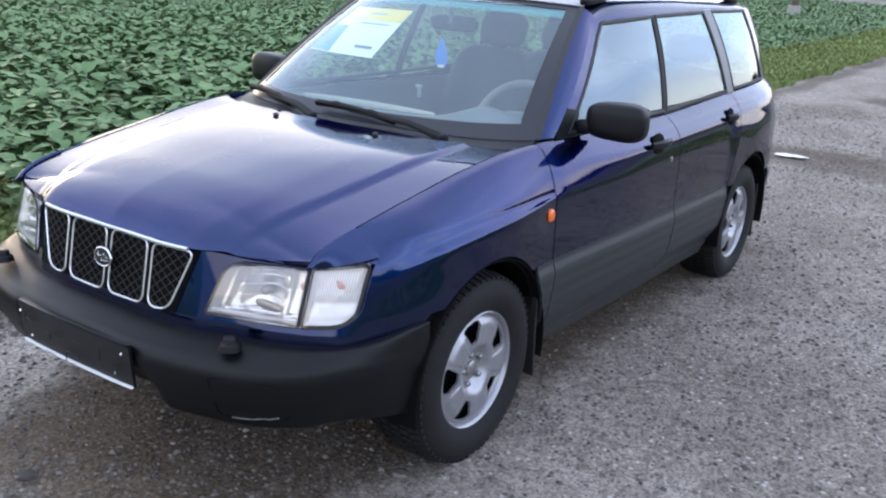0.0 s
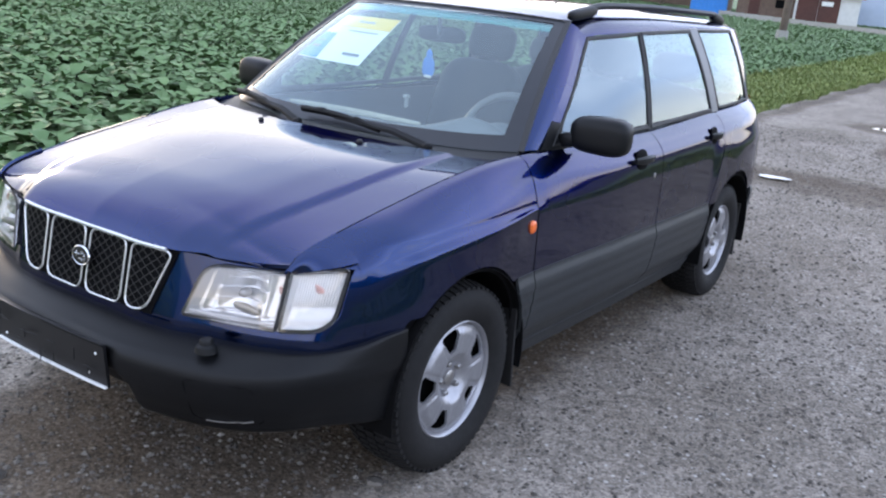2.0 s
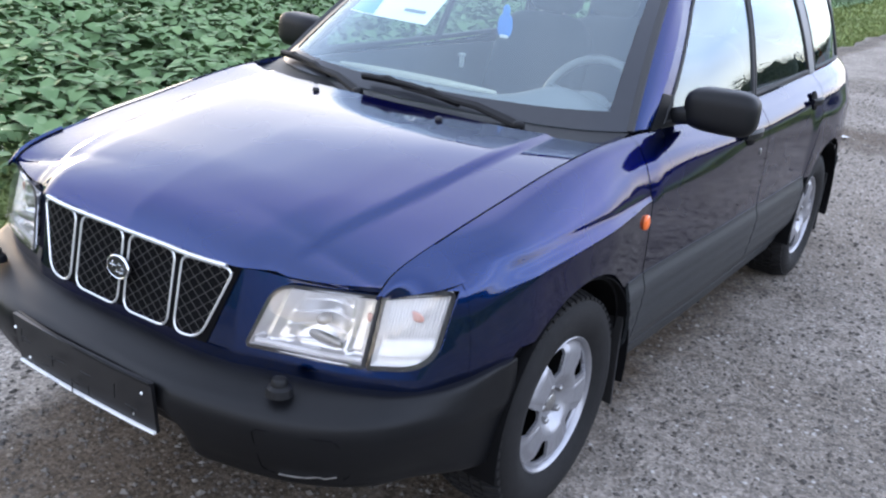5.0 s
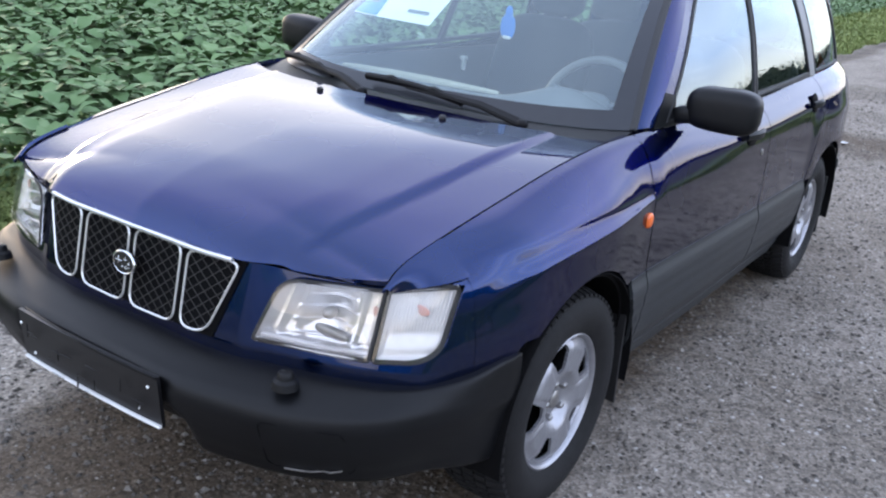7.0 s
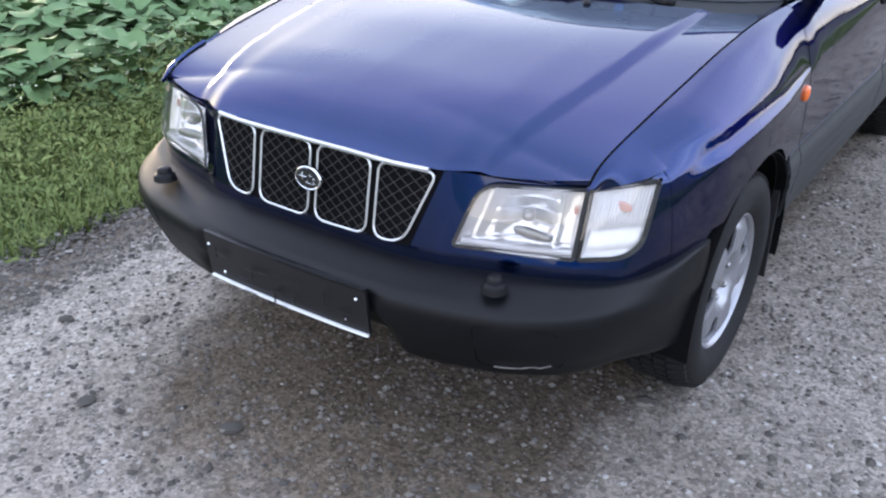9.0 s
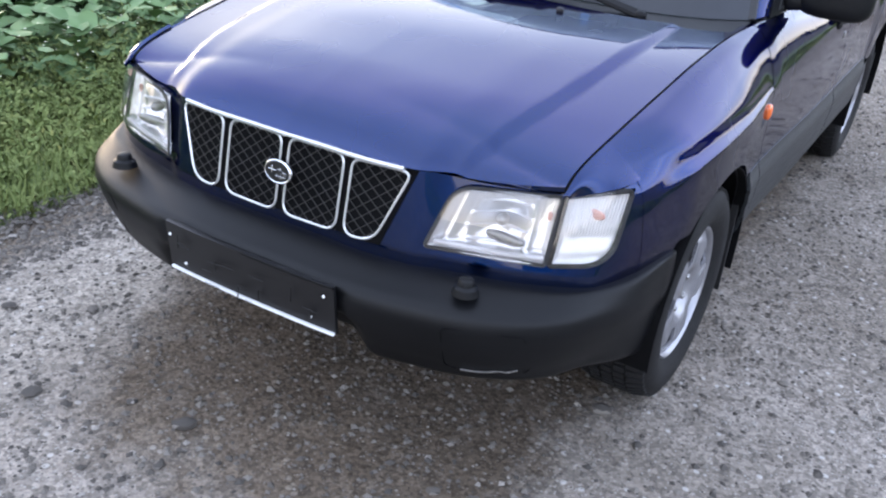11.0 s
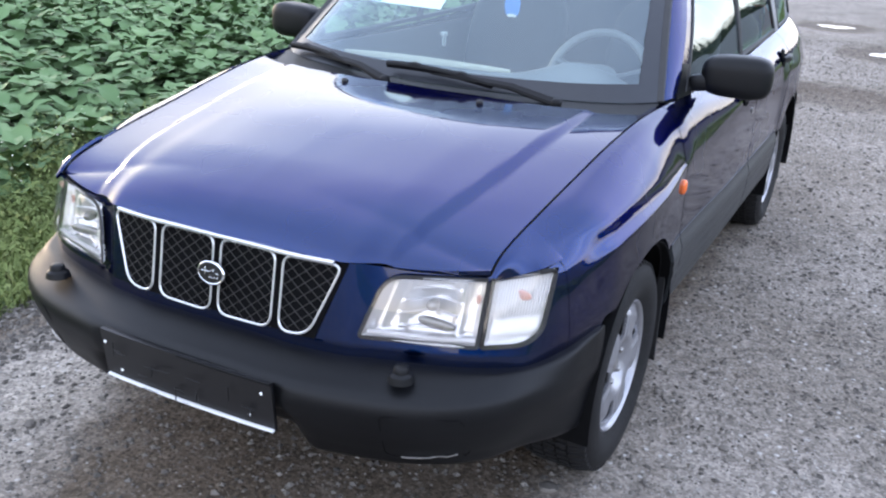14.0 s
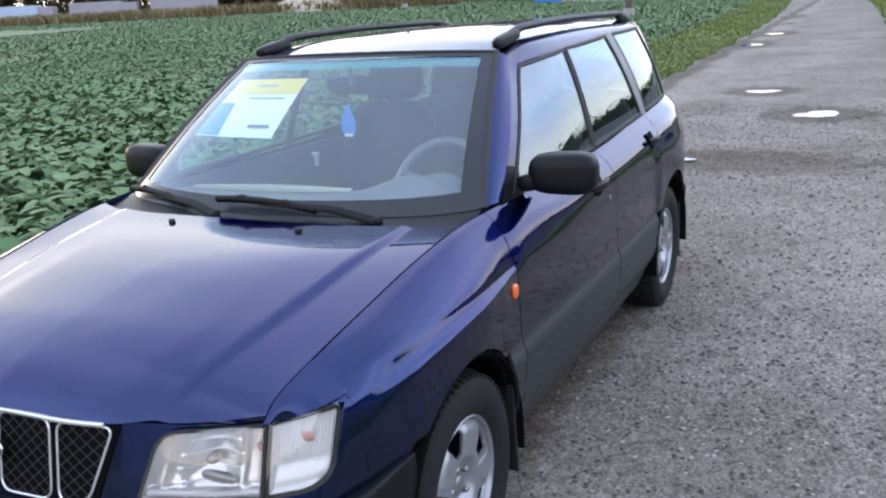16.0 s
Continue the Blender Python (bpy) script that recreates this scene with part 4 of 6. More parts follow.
# roof rails on three feet each
for s in (-1, 1):
    yy = [1.90 + (3.72 - 1.90) * i / 40 for i in range(41)]
    hgt = lambda y: 0.022 * smooth(1.88, 2.16, y) * (1 - smooth(3.55, 3.74, y)) + 0.012
    rz = lambda y: roof_z(y) - 0.022
    rail = part("roof_rail", sweep([(s * (0.522 + 0.010 * math.sin(math.pi * (y - 1.9) / 1.8)), y, rz(y) + hgt(y)) for y in yy], block(0.034, 0.028, 0.8)), PLASTIC, car, "black roof rail")
    for y, l, t in ((1.995, 0.24, 8), (3.63, 0.20, -9)):
        part("foot", blob((0.040, l, 0.046), 0.6, 22, 14, pose(s * 0.526, y, rz(y) + 0.014, t, 0, 0)), PLASTIC, rail)

# door mirrors
for s in (-1, 1):
    m = Matrix.Diagonal((s, 1, 1, 1)) @ pose(0.880, 1.565, 1.064, 0, 0, 6)
    V, F = blob((0.225, 0.125, 0.136), 0.58, 40, 24)
    V = [m @ Vector((v.x, v.y * (1.0 - 0.25 * max(0, v.y) / 0.06), v.z * (1.0 + 0.05 * v.x / 0.11))) for v in V]
    mir = part("door_mirror", (V, F), PLASTIC, car, "black plastic door mirror housing", soft=60)
    part("mirror_arm", blob((0.09, 0.06, 0.055), 0.6, 18, 10, Matrix.Diagonal((s, 1, 1, 1)) @ pose(0.775, 1.535, 1.035, 0, -10, 0)), PLASTIC, mir)
    part("mirror_glass", sheet(lambda u, v, m=m: m @ Vector((lerp(-0.085, 0.09, u), 0.062, lerp(-0.05, 0.05, v))), 4, 3, 0.004), CHROME, mir)


# wipers
def wiper(pivot, tip, arm_len):
    p, t = Vector(pivot) + Vector((0, -0.028, -0.010)), Vector(tip) + Vector((0, -0.030, -0.012))
    base = part("wiper", sweep([p, p.lerp(t, 0.25) + Vector((0, 0, 0.022)), p.lerp(t, 0.55) + Vector((0, -0.003, 0.020)), p.lerp(t, arm_len) + Vector((0, 0, 0.016))], block(0.026, 0.015, 0.7), up=(0, -0.5, 0.8), scale=lambda q: 1.25 - 0.5 * q), WIPER, car, "black windscreen wiper")
    part("pivot_cap", blob((0.034, 0.034, 0.030), 0.8, 16, 10, Matrix.Translation(p)), WIPER, base)
    b0, b1 = p.lerp(t, arm_len - 0.36), t
    part("blade", sweep([b0.lerp(b1, i / 10) + Vector((0, -0.002, 0.014 + 0.010 * math.sin(math.pi * i / 10))) for i in range(11)], block(0.020, 0.024, 0.5), up=(0, -0.5, 0.8)), WIPER, base)
    for k in (0.28, 0.72):
        part("yoke", sweep([b0.lerp(b1, k - 0.14) + Vector((0, -0.002, 0.022)), b0.lerp(b1, k) + Vector((0, -0.006, 0.034)), b0.lerp(b1, k + 0.14) + Vector((0, -0.002, 0.022))], block(0.012, 0.008), up=(0, -0.5, 0.8)), WIPER, base)


def on_shield(x, v, out=0.012):
    u = 0.5
    for _ in range(6):
        u -= (shield(u, v)[0] - x) / 1.35
    p = shield(u, v, -out)
    return Vector(p)


wiper(on_shield(0.44, -0.006), on_shield(-0.17, 0.062), 0.72)
wiper(on_shield(-0.16, -0.008), on_shield(-0.64, 0.045), 0.72)

# rear: tailgate, glass, lamps, bumper (hardly seen)
rear_y = lambda z: lerp(4.40, 4.20, max(0, (z - 1.03) / 0.44)) if z > 1.03 else 4.40
part("tailgate", sheet(lambda u, v: (lerp(-0.53, 0.53, u) * lerp(1.0, 0.95, v), 4.355 + 0.035 * (1 - (2 * u - 1) ** 2) - 0.02 * v, lerp(0.56, 1.05, v)), 24, 10, 0.02), PAINT, car)
part("rear_screen", sheet(lambda u, v: (lerp(-0.50, 0.50, u) * lerp(1.0, 0.84, v), lerp(4.34, 4.175, v) + 0.03 * (1 - (2 * u - 1) ** 2), lerp(1.05, 1.455, v)), 14, 8, 0.0), SIDEGLASS, car, "rear window")
both("tail_lamp", sheet(lambda u, v: (lerp(0.44, 0.56, u), lerp(4.375, 4.325, u ** 2), lerp(0.70, 1.06, v)), 6, 8, 0.03), REDLENS, "dark red tail lamp")


def rear_bumper(u, v):
    s = 2 * u - 1
    a = abs(s)
    if a < 0.5:
        x, y = 0.58 * a / 0.5, 4.43 - 0.09 * (a / 0.5) ** 3
    else:
        y = lerp(4.34, 3.77, (a - 0.5) / 0.5)
        x = mid_x(y) + 0.008
    d = curve((0, 0.06), (0.2, 0.01), (0.7, 0.0), (0.85, 0.02), (1, 0.06))(v)
    return (math.copysign(max(0, x - d), s), y - d * (1 - a), lerp(0.30 + 0.12 * smooth(0.75, 1, a), 0.635, v))


part("rear_bumper", sheet(rear_bumper, 60, 12, 0.01), CLAD, car, "grey plastic rear bumper")

# ---- inside the car ----
dash = part("dashboard", sheet(lambda u, v: (lerp(-0.67, 0.67, u), lerp(1.20, 1.62, v), 0.962 + 0.018 * math.sin(math.pi * v) - 0.22 * smooth(0.80, 1.0, v) + 0.075 * math.exp(-((lerp(-0.67, 0.67, u) - 0.36) / 0.17) ** 2) * smooth(0.45, 0.75, v)), 50, 24, 0.02), DASH, car, "grey dashboard")
# cream colour paints the light caught by the dashboard's rear edge
DASHGLINT = mat("painted_dash_glint", (0.50, 0.47, 0.38), 0.6, var=0.1)
part("panel_edge", sweep([(lerp(-0.58, 0.10, i / 12), 1.47 + 0.05 * (i / 12), 0.984) for i in range(13)], ring(0.013, 8), up=(0, -1, 0.5), scale=lambda q: 0.4 + 0.9 * math.sin(math.pi * (0.12 + 0.8 * q))), DASHGLINT, dash, "pale strip painting the light on the dashboard's edge")
STEERGREY = mat("wheel_leather", (0.15, 0.155, 0.16), 0.45, var=0.15, scale=100)
wheel_m = pose(0.36, 1.72, 0.96, 62, 0, 0)
steer = part("steering_wheel", sweep([wheel_m @ Vector((0.185 * math.cos(a), 0.185 * math.sin(a), 0)) for a in [i * math.pi / 24 for i in range(48)]], ring(0.0155, 10), closed=True, up=(0, -0.88, 0.47)), STEERGREY, car, "grey steering wheel")
part("hub", blob((0.15, 0.12, 0.05), 0.7, 20, 12, wheel_m), DASH, steer)
for a in (20, 160, 270):
    part("spoke", sweep([wheel_m @ Vector((0.05 * math.cos(radians(a)), 0.05 * math.sin(radians(a)), 0)), wheel_m @ Vector((0.178 * math.cos(radians(a)), 0.178 * math.sin(radians(a)), 0))], block(0.03, 0.012)), DASH, steer)
for x in (-0.36, 0.36):
    seat = part("front_seat", blob((0.50, 0.52, 0.18), 0.5, 28, 14, pose(x, 2.28, 0.56, -8, 0, 0)), SEAT, car, "dark grey cloth seat")
    part("backrest", blob((0.49, 0.17, 0.62), 0.5, 28, 16, pose(x, 2.60, 0.88, -18, 0, 0)), SEAT, seat)
    part("headrest", blob((0.27, 0.11, 0.19), 0.6, 24, 14, pose(x, 2.74, 1.27, -14, 0, 0)), SEAT, seat)
    for d in (-0.06, 0.06):
        part("headrest_rod", sweep([(x + d, 2.68, 1.12), (x + d, 2.73, 1.24)], ring(0.006, 8)), STEEL, seat)
bench = part("rear_bench", blob((1.30, 0.50, 0.18), 0.5, 36, 14, pose(0, 3.05, 0.58, -8, 0, 0)), SEAT, car, "dark grey cloth rear bench")
part("backrest", blob((1.30, 0.16, 0.56), 0.45, 36, 16, pose(0, 3.35, 0.88, -20, 0, 0)), SEAT, bench)
for x in (-0.40, 0.40):
    part("headrest", blob((0.27, 0.10, 0.16), 0.6, 24, 14, pose(x, 3.47, 1.22, -14, 0, 0)), SEAT, bench)
for s in (-1, 1):
    part("door_card", sheet(lambda u, v, s=s: (s * (0.70 - 0.02 * math.sin(math.pi * v)), lerp(1.30, 4.1, u), lerp(0.32, 0.995, v)), 20, 6, 0.01), DASH, car)
part("headlining", sheet(lambda u, v: (lambda p: (p[0] * 0.97, p[1] + 0.03, p[2] - 0.022))(roof_point(u, v)), 24, 20, 0.004), LIGHTTRIM, car)
part("cabin_floor", sheet(lambda u, v: (lerp(-0.70, 0.70, u), lerp(1.25, 4.25, v), 0.36), 6, 10, 0.01), DARK, car)
part("fire_wall", sheet(lambda u, v: (lerp(-0.68, 0.68, u), 1.22, lerp(0.32, 0.955, v)), 4, 4, 0.01), DARK, car)
inner = part("interior_mirror", blob((0.23, 0.035, 0.065), 0.5, 24, 12, pose(0.0, 1.76, 1.335, 10, 0, 4)), RUBBER, car, "dark interior mirror")
part("stalk", sweep([(0, 1.74, 1.335), (0, 1.735, 1.42)], ring(0.009, 8)), DASH, inner)
for s in (-1, 1):
    part("sun_visor", blob((0.40, 0.14, 0.022), 0.45, 24, 10, pose(s * 0.27, 1.87, 1.425, 8, 0, 0)), LIGHTTRIM, car)

# sales sheet behind the windscreen
def paper(u0, u1, v0, v1, name, material, parent, back, label=""):
    return part(name, sheet(lambda u, v: shield(lerp(lerp(u0[0], u1[0], u), lerp(u0[1], u1[1], u), v), lerp(v0, v1, v), back), 6, 6, 0.0), material, parent, label)


sheet_ = new("sales_sheet")
sheet_.location = shield(0.25, 0.7, 0.02)
tagged(sheet_, "printed white and yellow sales sheet behind the windscreen", "paper sheet")
paper((0.09, 0.09), (0.41, 0.41), 0.43, 0.84, "page", PAPER, sheet_, 0.010)
paper((0.105, 0.115), (0.408, 0.408), 0.725, 0.838, "yellow_header", YELLOW, sheet_, 0.0085)
paper((0.092, 0.092), (0.205, 0.17), 0.435, 0.66, "blue_panel", BLUEPRINT, sheet_, 0.0085)
for v, u0, u1 in ((0.49, 0.30, 0.38), (0.69, 0.22, 0.37), (0.78, 0.22, 0.31), (0.52, 0.11, 0.16), (0.58, 0.11, 0.155)):
    paper((u0, u0), (u1, u1), v, v + (0.022 if v < 0.58 else 0.008), "print_bar", GREYPRINT if v < 0.75 else BLUEPRINT, sheet_, 0.0078)

# scented tag hanging from the mirror, and a belt clip
AF = tagged(new("air_freshener"), "blue scented card hanging from the interior mirror", "air freshener")
part("card", blob((0.062, 0.004, 0.085), 0.8, 20, 12, pose(0.046, 1.62, 1.205)), BLUEPRINT, AF)
part("card_top", blob((0.032, 0.0045, 0.045), 1.0, 16, 10, pose(0.046, 1.62, 1.255)), BLUEPRINT, AF)
part("label", blob((0.036, 0.005, 0.012), 0.6, 16, 10, pose(0.046, 1.62, 1.168)), PAPER, AF)
part("string", sweep([(0.046, 1.62, 1.27), (0.02, 1.74, 1.345)], ring(0.0006, 6)), GREYPRINT, AF)
clip = part("belt_clip", join(blob((0.030, 0.036, 0.018), 0.5, 14, 8, pose(-0.630, 2.375, 0.958)), blob((0.018, 0.022, 0.060), 0.5, 14, 8, pose(-0.630, 2.378, 0.928))), PAPER, car, "white plastic belt clip on the door pillar")


def knocked_corner(co):
    """The car's far front corner stands a little forward of the other one."""
    t = max(0.0, min(1.0, (0.10 - co.x) / 0.85))
    w = 1 - smooth(0.30, 0.85, co.y)
    return Vector((co.x - 0.014 * t * t * w, co.y - (0.018 * t + 0.042 * t * t) * w, co.z))


for ob in car.children_recursive:
    if ob.name.split(".")[0] not in ("wheel", "rim", "tyre", "tread", "drum", "hub_cap", "wheel_nut", "wheel_housing"):
        for v in ob.data.vertices:
            v.co = knocked_corner(v.co)

# ---- the lane, its verges and the field ----
rng = np.random.default_rng(7)


def fast_mesh(name, verts, quads, material, smooth_faces=True):
    """A large mesh straight from arrays."""
    me = bpy.data.meshes.new(name)
    verts = np.asarray(verts, dtype=np.float32)
    quads = np.asarray(quads, dtype=np.int32)
    k = quads.shape[1]
    me.vertices.add(len(verts))
    me.vertices.foreach_set("co", verts.ravel())
    me.loops.add(quads.size)
    me.loops.foreach_set("vertex_index", quads.ravel())
    me.polygons.add(len(quads))
    me.polygons.foreach_set("loop_start", np.arange(0, quads.size, k, dtype=np.int32))
    me.polygons.foreach_set("loop_total", np.full(len(quads), k, dtype=np.int32))
    me.polygons.foreach_set("use_smooth", np.full(len(quads), smooth_faces))
    me.update(calc_edges=True)
    me.materials.append(material)
    return new(name, me)


def smooth_np(a, b, x):
    s = np.clip((x - a) / (b - a), 0, 1)
    return s * s * (3 - 2 * s)


def land_np(x, y):
    return 0.0105 * (y - 2.5 + np.sqrt((y - 2.5) ** 2 + 1.5)) + 0.006 * (-x - 2.5 + np.sqrt((x + 2.5) ** 2 + 4)) - 0.008


def bend(y):
    return -0.0015 * np.maximum(0, y - 20) ** 2 / (1 + np.maximum(0, y - 20) * 0.006)


def edge_left(y):
    return -1.46 + bend(y) + 0.05 * np.sin(y * 2.1) + 0.035 * np.sin(y * 5.3 + 1)


def edge_right(y):
    return 1.95 + 1.6 / (1 + np.exp(np.clip((y - 9.0) * 0.45, -50, 50))) + bend(y) + 0.06 * np.sin(y * 1.7 + 2)


PUDDLES = [(1.15, 10.2, 0.50, 0.52), (0.28, 12.4, 0.40, 0.45), (-0.98, 21.2, 0.42, 1.0), (-0.84, 24.8, 0.45, 0.9), (-1.02, 29.3, 0.25, 0.8), (-1.10, 33.7, 0.35, 0.9), (0.10, 7.30, 0.26, 0.18)]


def dips(x, y):
    d = np.zeros_like(x)
    for px, py, rx, ry in PUDDLES:
        k = np.exp(-((((x - px) / rx) ** 2 + ((y - py) / ry) ** 2) / 2.0) ** 2)
        d += k * (land_np(px, py) - land_np(x, y) - 0.012)
    d -= 0.03 * np.exp(-(((x - 0.9) / 0.9) ** 2 + ((y - 7.3) / 0.35) ** 2))
    return d


def calm(x, y):
    c = np.ones_like(x)
    for px, py, rx, ry in PUDDLES:
        c *= 1 - np.exp(-((((x - px) / rx) ** 2 + ((y - py) / ry) ** 2) / 1.4) ** 2)
    return c


def bumps(x, y, amp=1.0):
    return amp * (0.008 * np.sin(x * 2.3 + 0.7 * y) * np.sin(y * 1.9 - 0.4 * x) + 0.004 * np.sin(x * 7.1 + 1.3) * np.sin(y * 6.3) + 0.003 * np.sin(x * 13 + y * 4) * np.sin(y * 11 - x * 3))


def node_mix(nt, fac, a, b):
    m = nt.nodes.new("ShaderNodeMix"); m.data_type = "RGBA"
    for sock, val in ((m.inputs["Factor"], fac), (m.inputs[6], a), (m.inputs[7], b)):
        if isinstance(val, (tuple, float, int)):
            sock.default_value = val
        else:
            nt.links.new(val, sock)
    return m.outputs[2]


def gravel_material():
    m = bpy.data.materials.new("gravel_road")
    m.use_nodes = True
    nt = m.node_tree
    p = nt.nodes["Principled BSDF"]
    N = nt.nodes.new
    tc = N("ShaderNodeTexCoord")

    def noise_at(scale, detail=5, rough=0.6):
        n = N("ShaderNodeTexNoise")
        n.inputs["Scale"].default_value, n.inputs["Detail"].default_value, n.inputs["Roughness"].default_value = scale, detail, rough
        nt.links.new(tc.outputs["Object"], n.inputs["Vector"])
        return n.outputs[0]

    def step(sock, a, b, lo=0.0, hi=1.0):
        r = N("ShaderNodeMapRange"); r.clamp = True
        for k, v in zip(("From Min", "From Max", "To Min", "To Max"), (a, b, lo, hi)):
            r.inputs[k].default_value = v
        nt.links.new(sock, r.inputs["Value"])
        return r.outputs[0]

    def cells(scale, feature="F1"):
        v = N("ShaderNodeTexVoronoi")
        v.feature = feature
        v.inputs["Scale"].default_value = scale
        nt.links.new(tc.outputs["Object"], v.inputs["Vector"])
        return v
    big, mid_, fine = noise_at(0.8, 4), noise_at(6, 6), noise_at(90, 5)
    c = node_mix(nt, step(big, 0.38, 0.62), (0.218, 0.189, 0.158, 1), (0.308, 0.272, 0.235, 1))
    pale = N("ShaderNodeAttribute"); pale.attribute_name = "pale"
    c = node_mix(nt, pale.outputs["Fac"], c, (0.46, 0.415, 0.355, 1))
    c = node_mix(nt, step(mid_, 0.50, 0.68, 0, 0.28), c, (0.130, 0.104, 0.078, 1))
    c = node_mix(nt, step(fine, 0.35, 0.70, 0, 0.5), c, (0.085, 0.080, 0.076, 1))
    v1, v2 = cells(42), cells(105)
    for v, lo, hi in ((cells(85), 0.72, 1.28), (cells(24), 0.88, 1.12)):
        sep = N("ShaderNodeSeparateColor")
        nt.links.new(v.outputs["Color"], sep.inputs[0])
        vm = N("ShaderNodeVectorMath"); vm.operation = "SCALE"
        nt.links.new(c, vm.inputs[0]); nt.links.new(step(sep.outputs[1], 0.1, 0.9, lo, hi), vm.inputs["Scale"])
        c = vm.outputs[0]
    for v, a, hi, col in ((v1, 0.90, 0.7, 0.42), (v2, 0.80, 0.5, 0.36)):
        sep = N("ShaderNodeSeparateColor")
        nt.links.new(v.outputs["Color"], sep.inputs[0])
        pick = step(sep.outputs[0], a, a + 0.04)
        rnd = step(v.outputs["Distance"], 0.30, 0.42, 1, 0)
        mul = N("ShaderNodeMath"); mul.operation = "MULTIPLY"
        nt.links.new(pick, mul.inputs[0]); nt.links.new(rnd, mul.inputs[1])
        m2 = N("ShaderNodeMath"); m2.operation = "MULTIPLY"; m2.inputs[1].default_value = hi
        nt.links.new(mul.outputs[0], m2.inputs[0])
        c = node_mix(nt, m2.outputs[0], c, (col * 1.15, col * 1.10, col * 1.02, 1))
    # damp mud round potholes, dark left edge, brown dirt and painted shade under car
    sep = N("ShaderNodeSeparateXYZ")
    nt.links.new(tc.outputs["Object"], sep.inputs[0])
    att = N("ShaderNodeAttribute"); att.attribute_name = "damp_shade"
    wob = step(mid_, 0.3, 0.7, -0.20, 0.20)
    ad = N("ShaderNodeMath"); ad.operation = "ADD"
    nt.links.new(att.outputs["Fac"], ad.inputs[0]); nt.links.new(wob, ad.inputs[1])
    damp_shade = step(ad.outputs[0], 0.30, 0.75, 0, 0.95)
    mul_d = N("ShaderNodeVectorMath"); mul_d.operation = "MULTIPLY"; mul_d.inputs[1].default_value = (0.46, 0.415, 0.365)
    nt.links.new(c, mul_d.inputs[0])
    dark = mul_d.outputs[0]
    c = node_mix(nt, damp_shade, c, dark)
    nt.links.new(c, p.inputs["Base Color"])
    nt.links.new(step(damp_shade, 0, 0.85, 0.9, 0.6), p.inputs["Roughness"])
    b1, b2 = N("ShaderNodeBump"), N("ShaderNodeBump")
    b1.inputs["Strength"].default_value, b1.inputs["Distance"].default_value = 0.45, 0.008
    b2.inputs["Strength"].default_value, b2.inputs["Distance"].default_value = 0.7, 0.006
    nt.links.new(step(v1.outputs["Distance"], 0.0, 0.5, 1, 0), b1.inputs["Height"])
    nt.links.new(fine, b2.inputs["Height"]); nt.links.new(b1.outputs[0], b2.inputs["Normal"])
    nt.links.new(b2.outputs[0], p.inputs["Normal"])
    p.inputs["Specular IOR Level"].default_value = 0.03
    return m


GRAVEL = gravel_material()
SOIL = mat("field_soil", (0.105, 0.155, 0.068), 0.95, var=0.45, scale=6, bump=0.6, bscale=30)


def darken_far_side():
    """Darkens the unseen ground beyond the other verge, for the doors' reflections."""
    nt = SOIL.node_tree
    p = nt.nodes["Principled BSDF"]
    green = p.inputs["Base Color"].links[0].from_socket
    geo, sep, r = nt.nodes.new("ShaderNodeNewGeometry"), nt.nodes.new("ShaderNodeSeparateXYZ"), nt.nodes.new("ShaderNodeMapRange")
    nt.links.new(geo.outputs["Position"], sep.inputs[0]); nt.links.new(sep.outputs[0], r.inputs["Value"])
    r.inputs["From Min"].default_value, r.inputs["From Max"].default_value = 5.0, 6.5
    nt.links.new(node_mix(nt, r.outputs[0], green, (0.040, 0.036, 0.026, 1)), p.inputs["Base Color"])


darken_far_side()
FARGREEN = mat("far_crop", (0.060, 0.115, 0.045), 0.8, var=0.4, scale=2.5, bump=0.8, bscale=6)


def axis(lo, hi, near_lo, near_hi, fine, grow=1.16):
    a = list(np.arange(near_lo, near_hi + 1e-6, fine))
    s, x = fine, near_hi
    while x < hi:
        s *= grow; x += s; a.append(x)
    s, x = fine, near_lo
    while x > lo:
        s *= grow; x -= s; a.insert(0, x)
    return np.array(a)


def grid_mesh(name, X, Y, Z, material):
    n, m = X.shape
    idx = np.arange(n * m).reshape(n, m)
    q = np.stack([idx[:-1, :-1], idx[1:, :-1], idx[1:, 1:], idx[:-1, 1:]], -1).reshape(-1, 4)
    return fast_mesh(name, np.stack([X, Y, Z], -1).reshape(-1, 3), q, material)


gx, gy = axis(-1500, 1500, -8, 6, 0.35), axis(-600, 2500, -4, 30, 0.5)
X, Y = np.meshgrid(gx, gy, indexing="ij")
Z = land_np(X, Y) - 0.035 + np.where((X > edge_left(Y) - 0.25) & (X < edge_right(Y) + 0.25) & (Y < 120), -0.05, 0.02 * np.sin(X * 1.3) * np.sin(Y * 1.1))
ground = grid_mesh("ground", X, Y, Z, SOIL)
tagged(ground, "soil and stubble ground reaching the horizon", "ground", kind="structure")

ys = np.concatenate([np.arange(-45, -5, 0.5), np.arange(-5, 15, 0.07), np.arange(15, 45, 0.2), np.arange(45, 121, 1.0)])
us = np.linspace(0, 1, 76)
U, Y = np.meshgrid(us, ys, indexing="ij")
X = edge_left(Y) - 0.12 + (edge_right(Y) - edge_left(Y) + 0.24) * U
Z = land_np(X, Y) + dips(X, Y) + bumps(X, Y) * np.minimum(1, np.maximum(0.35, (np.abs(X) - 0.6) * 3)) * calm(X, Y) - 0.05 * (np.maximum(0, 0.03 - U) + np.maximum(0, U - 0.97)) / 0.03
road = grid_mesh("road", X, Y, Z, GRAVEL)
tagged(road, "grey gravel lane with potholes and puddles", "road", kind="structure")
DAMP_SHADE = np.zeros_like(X)
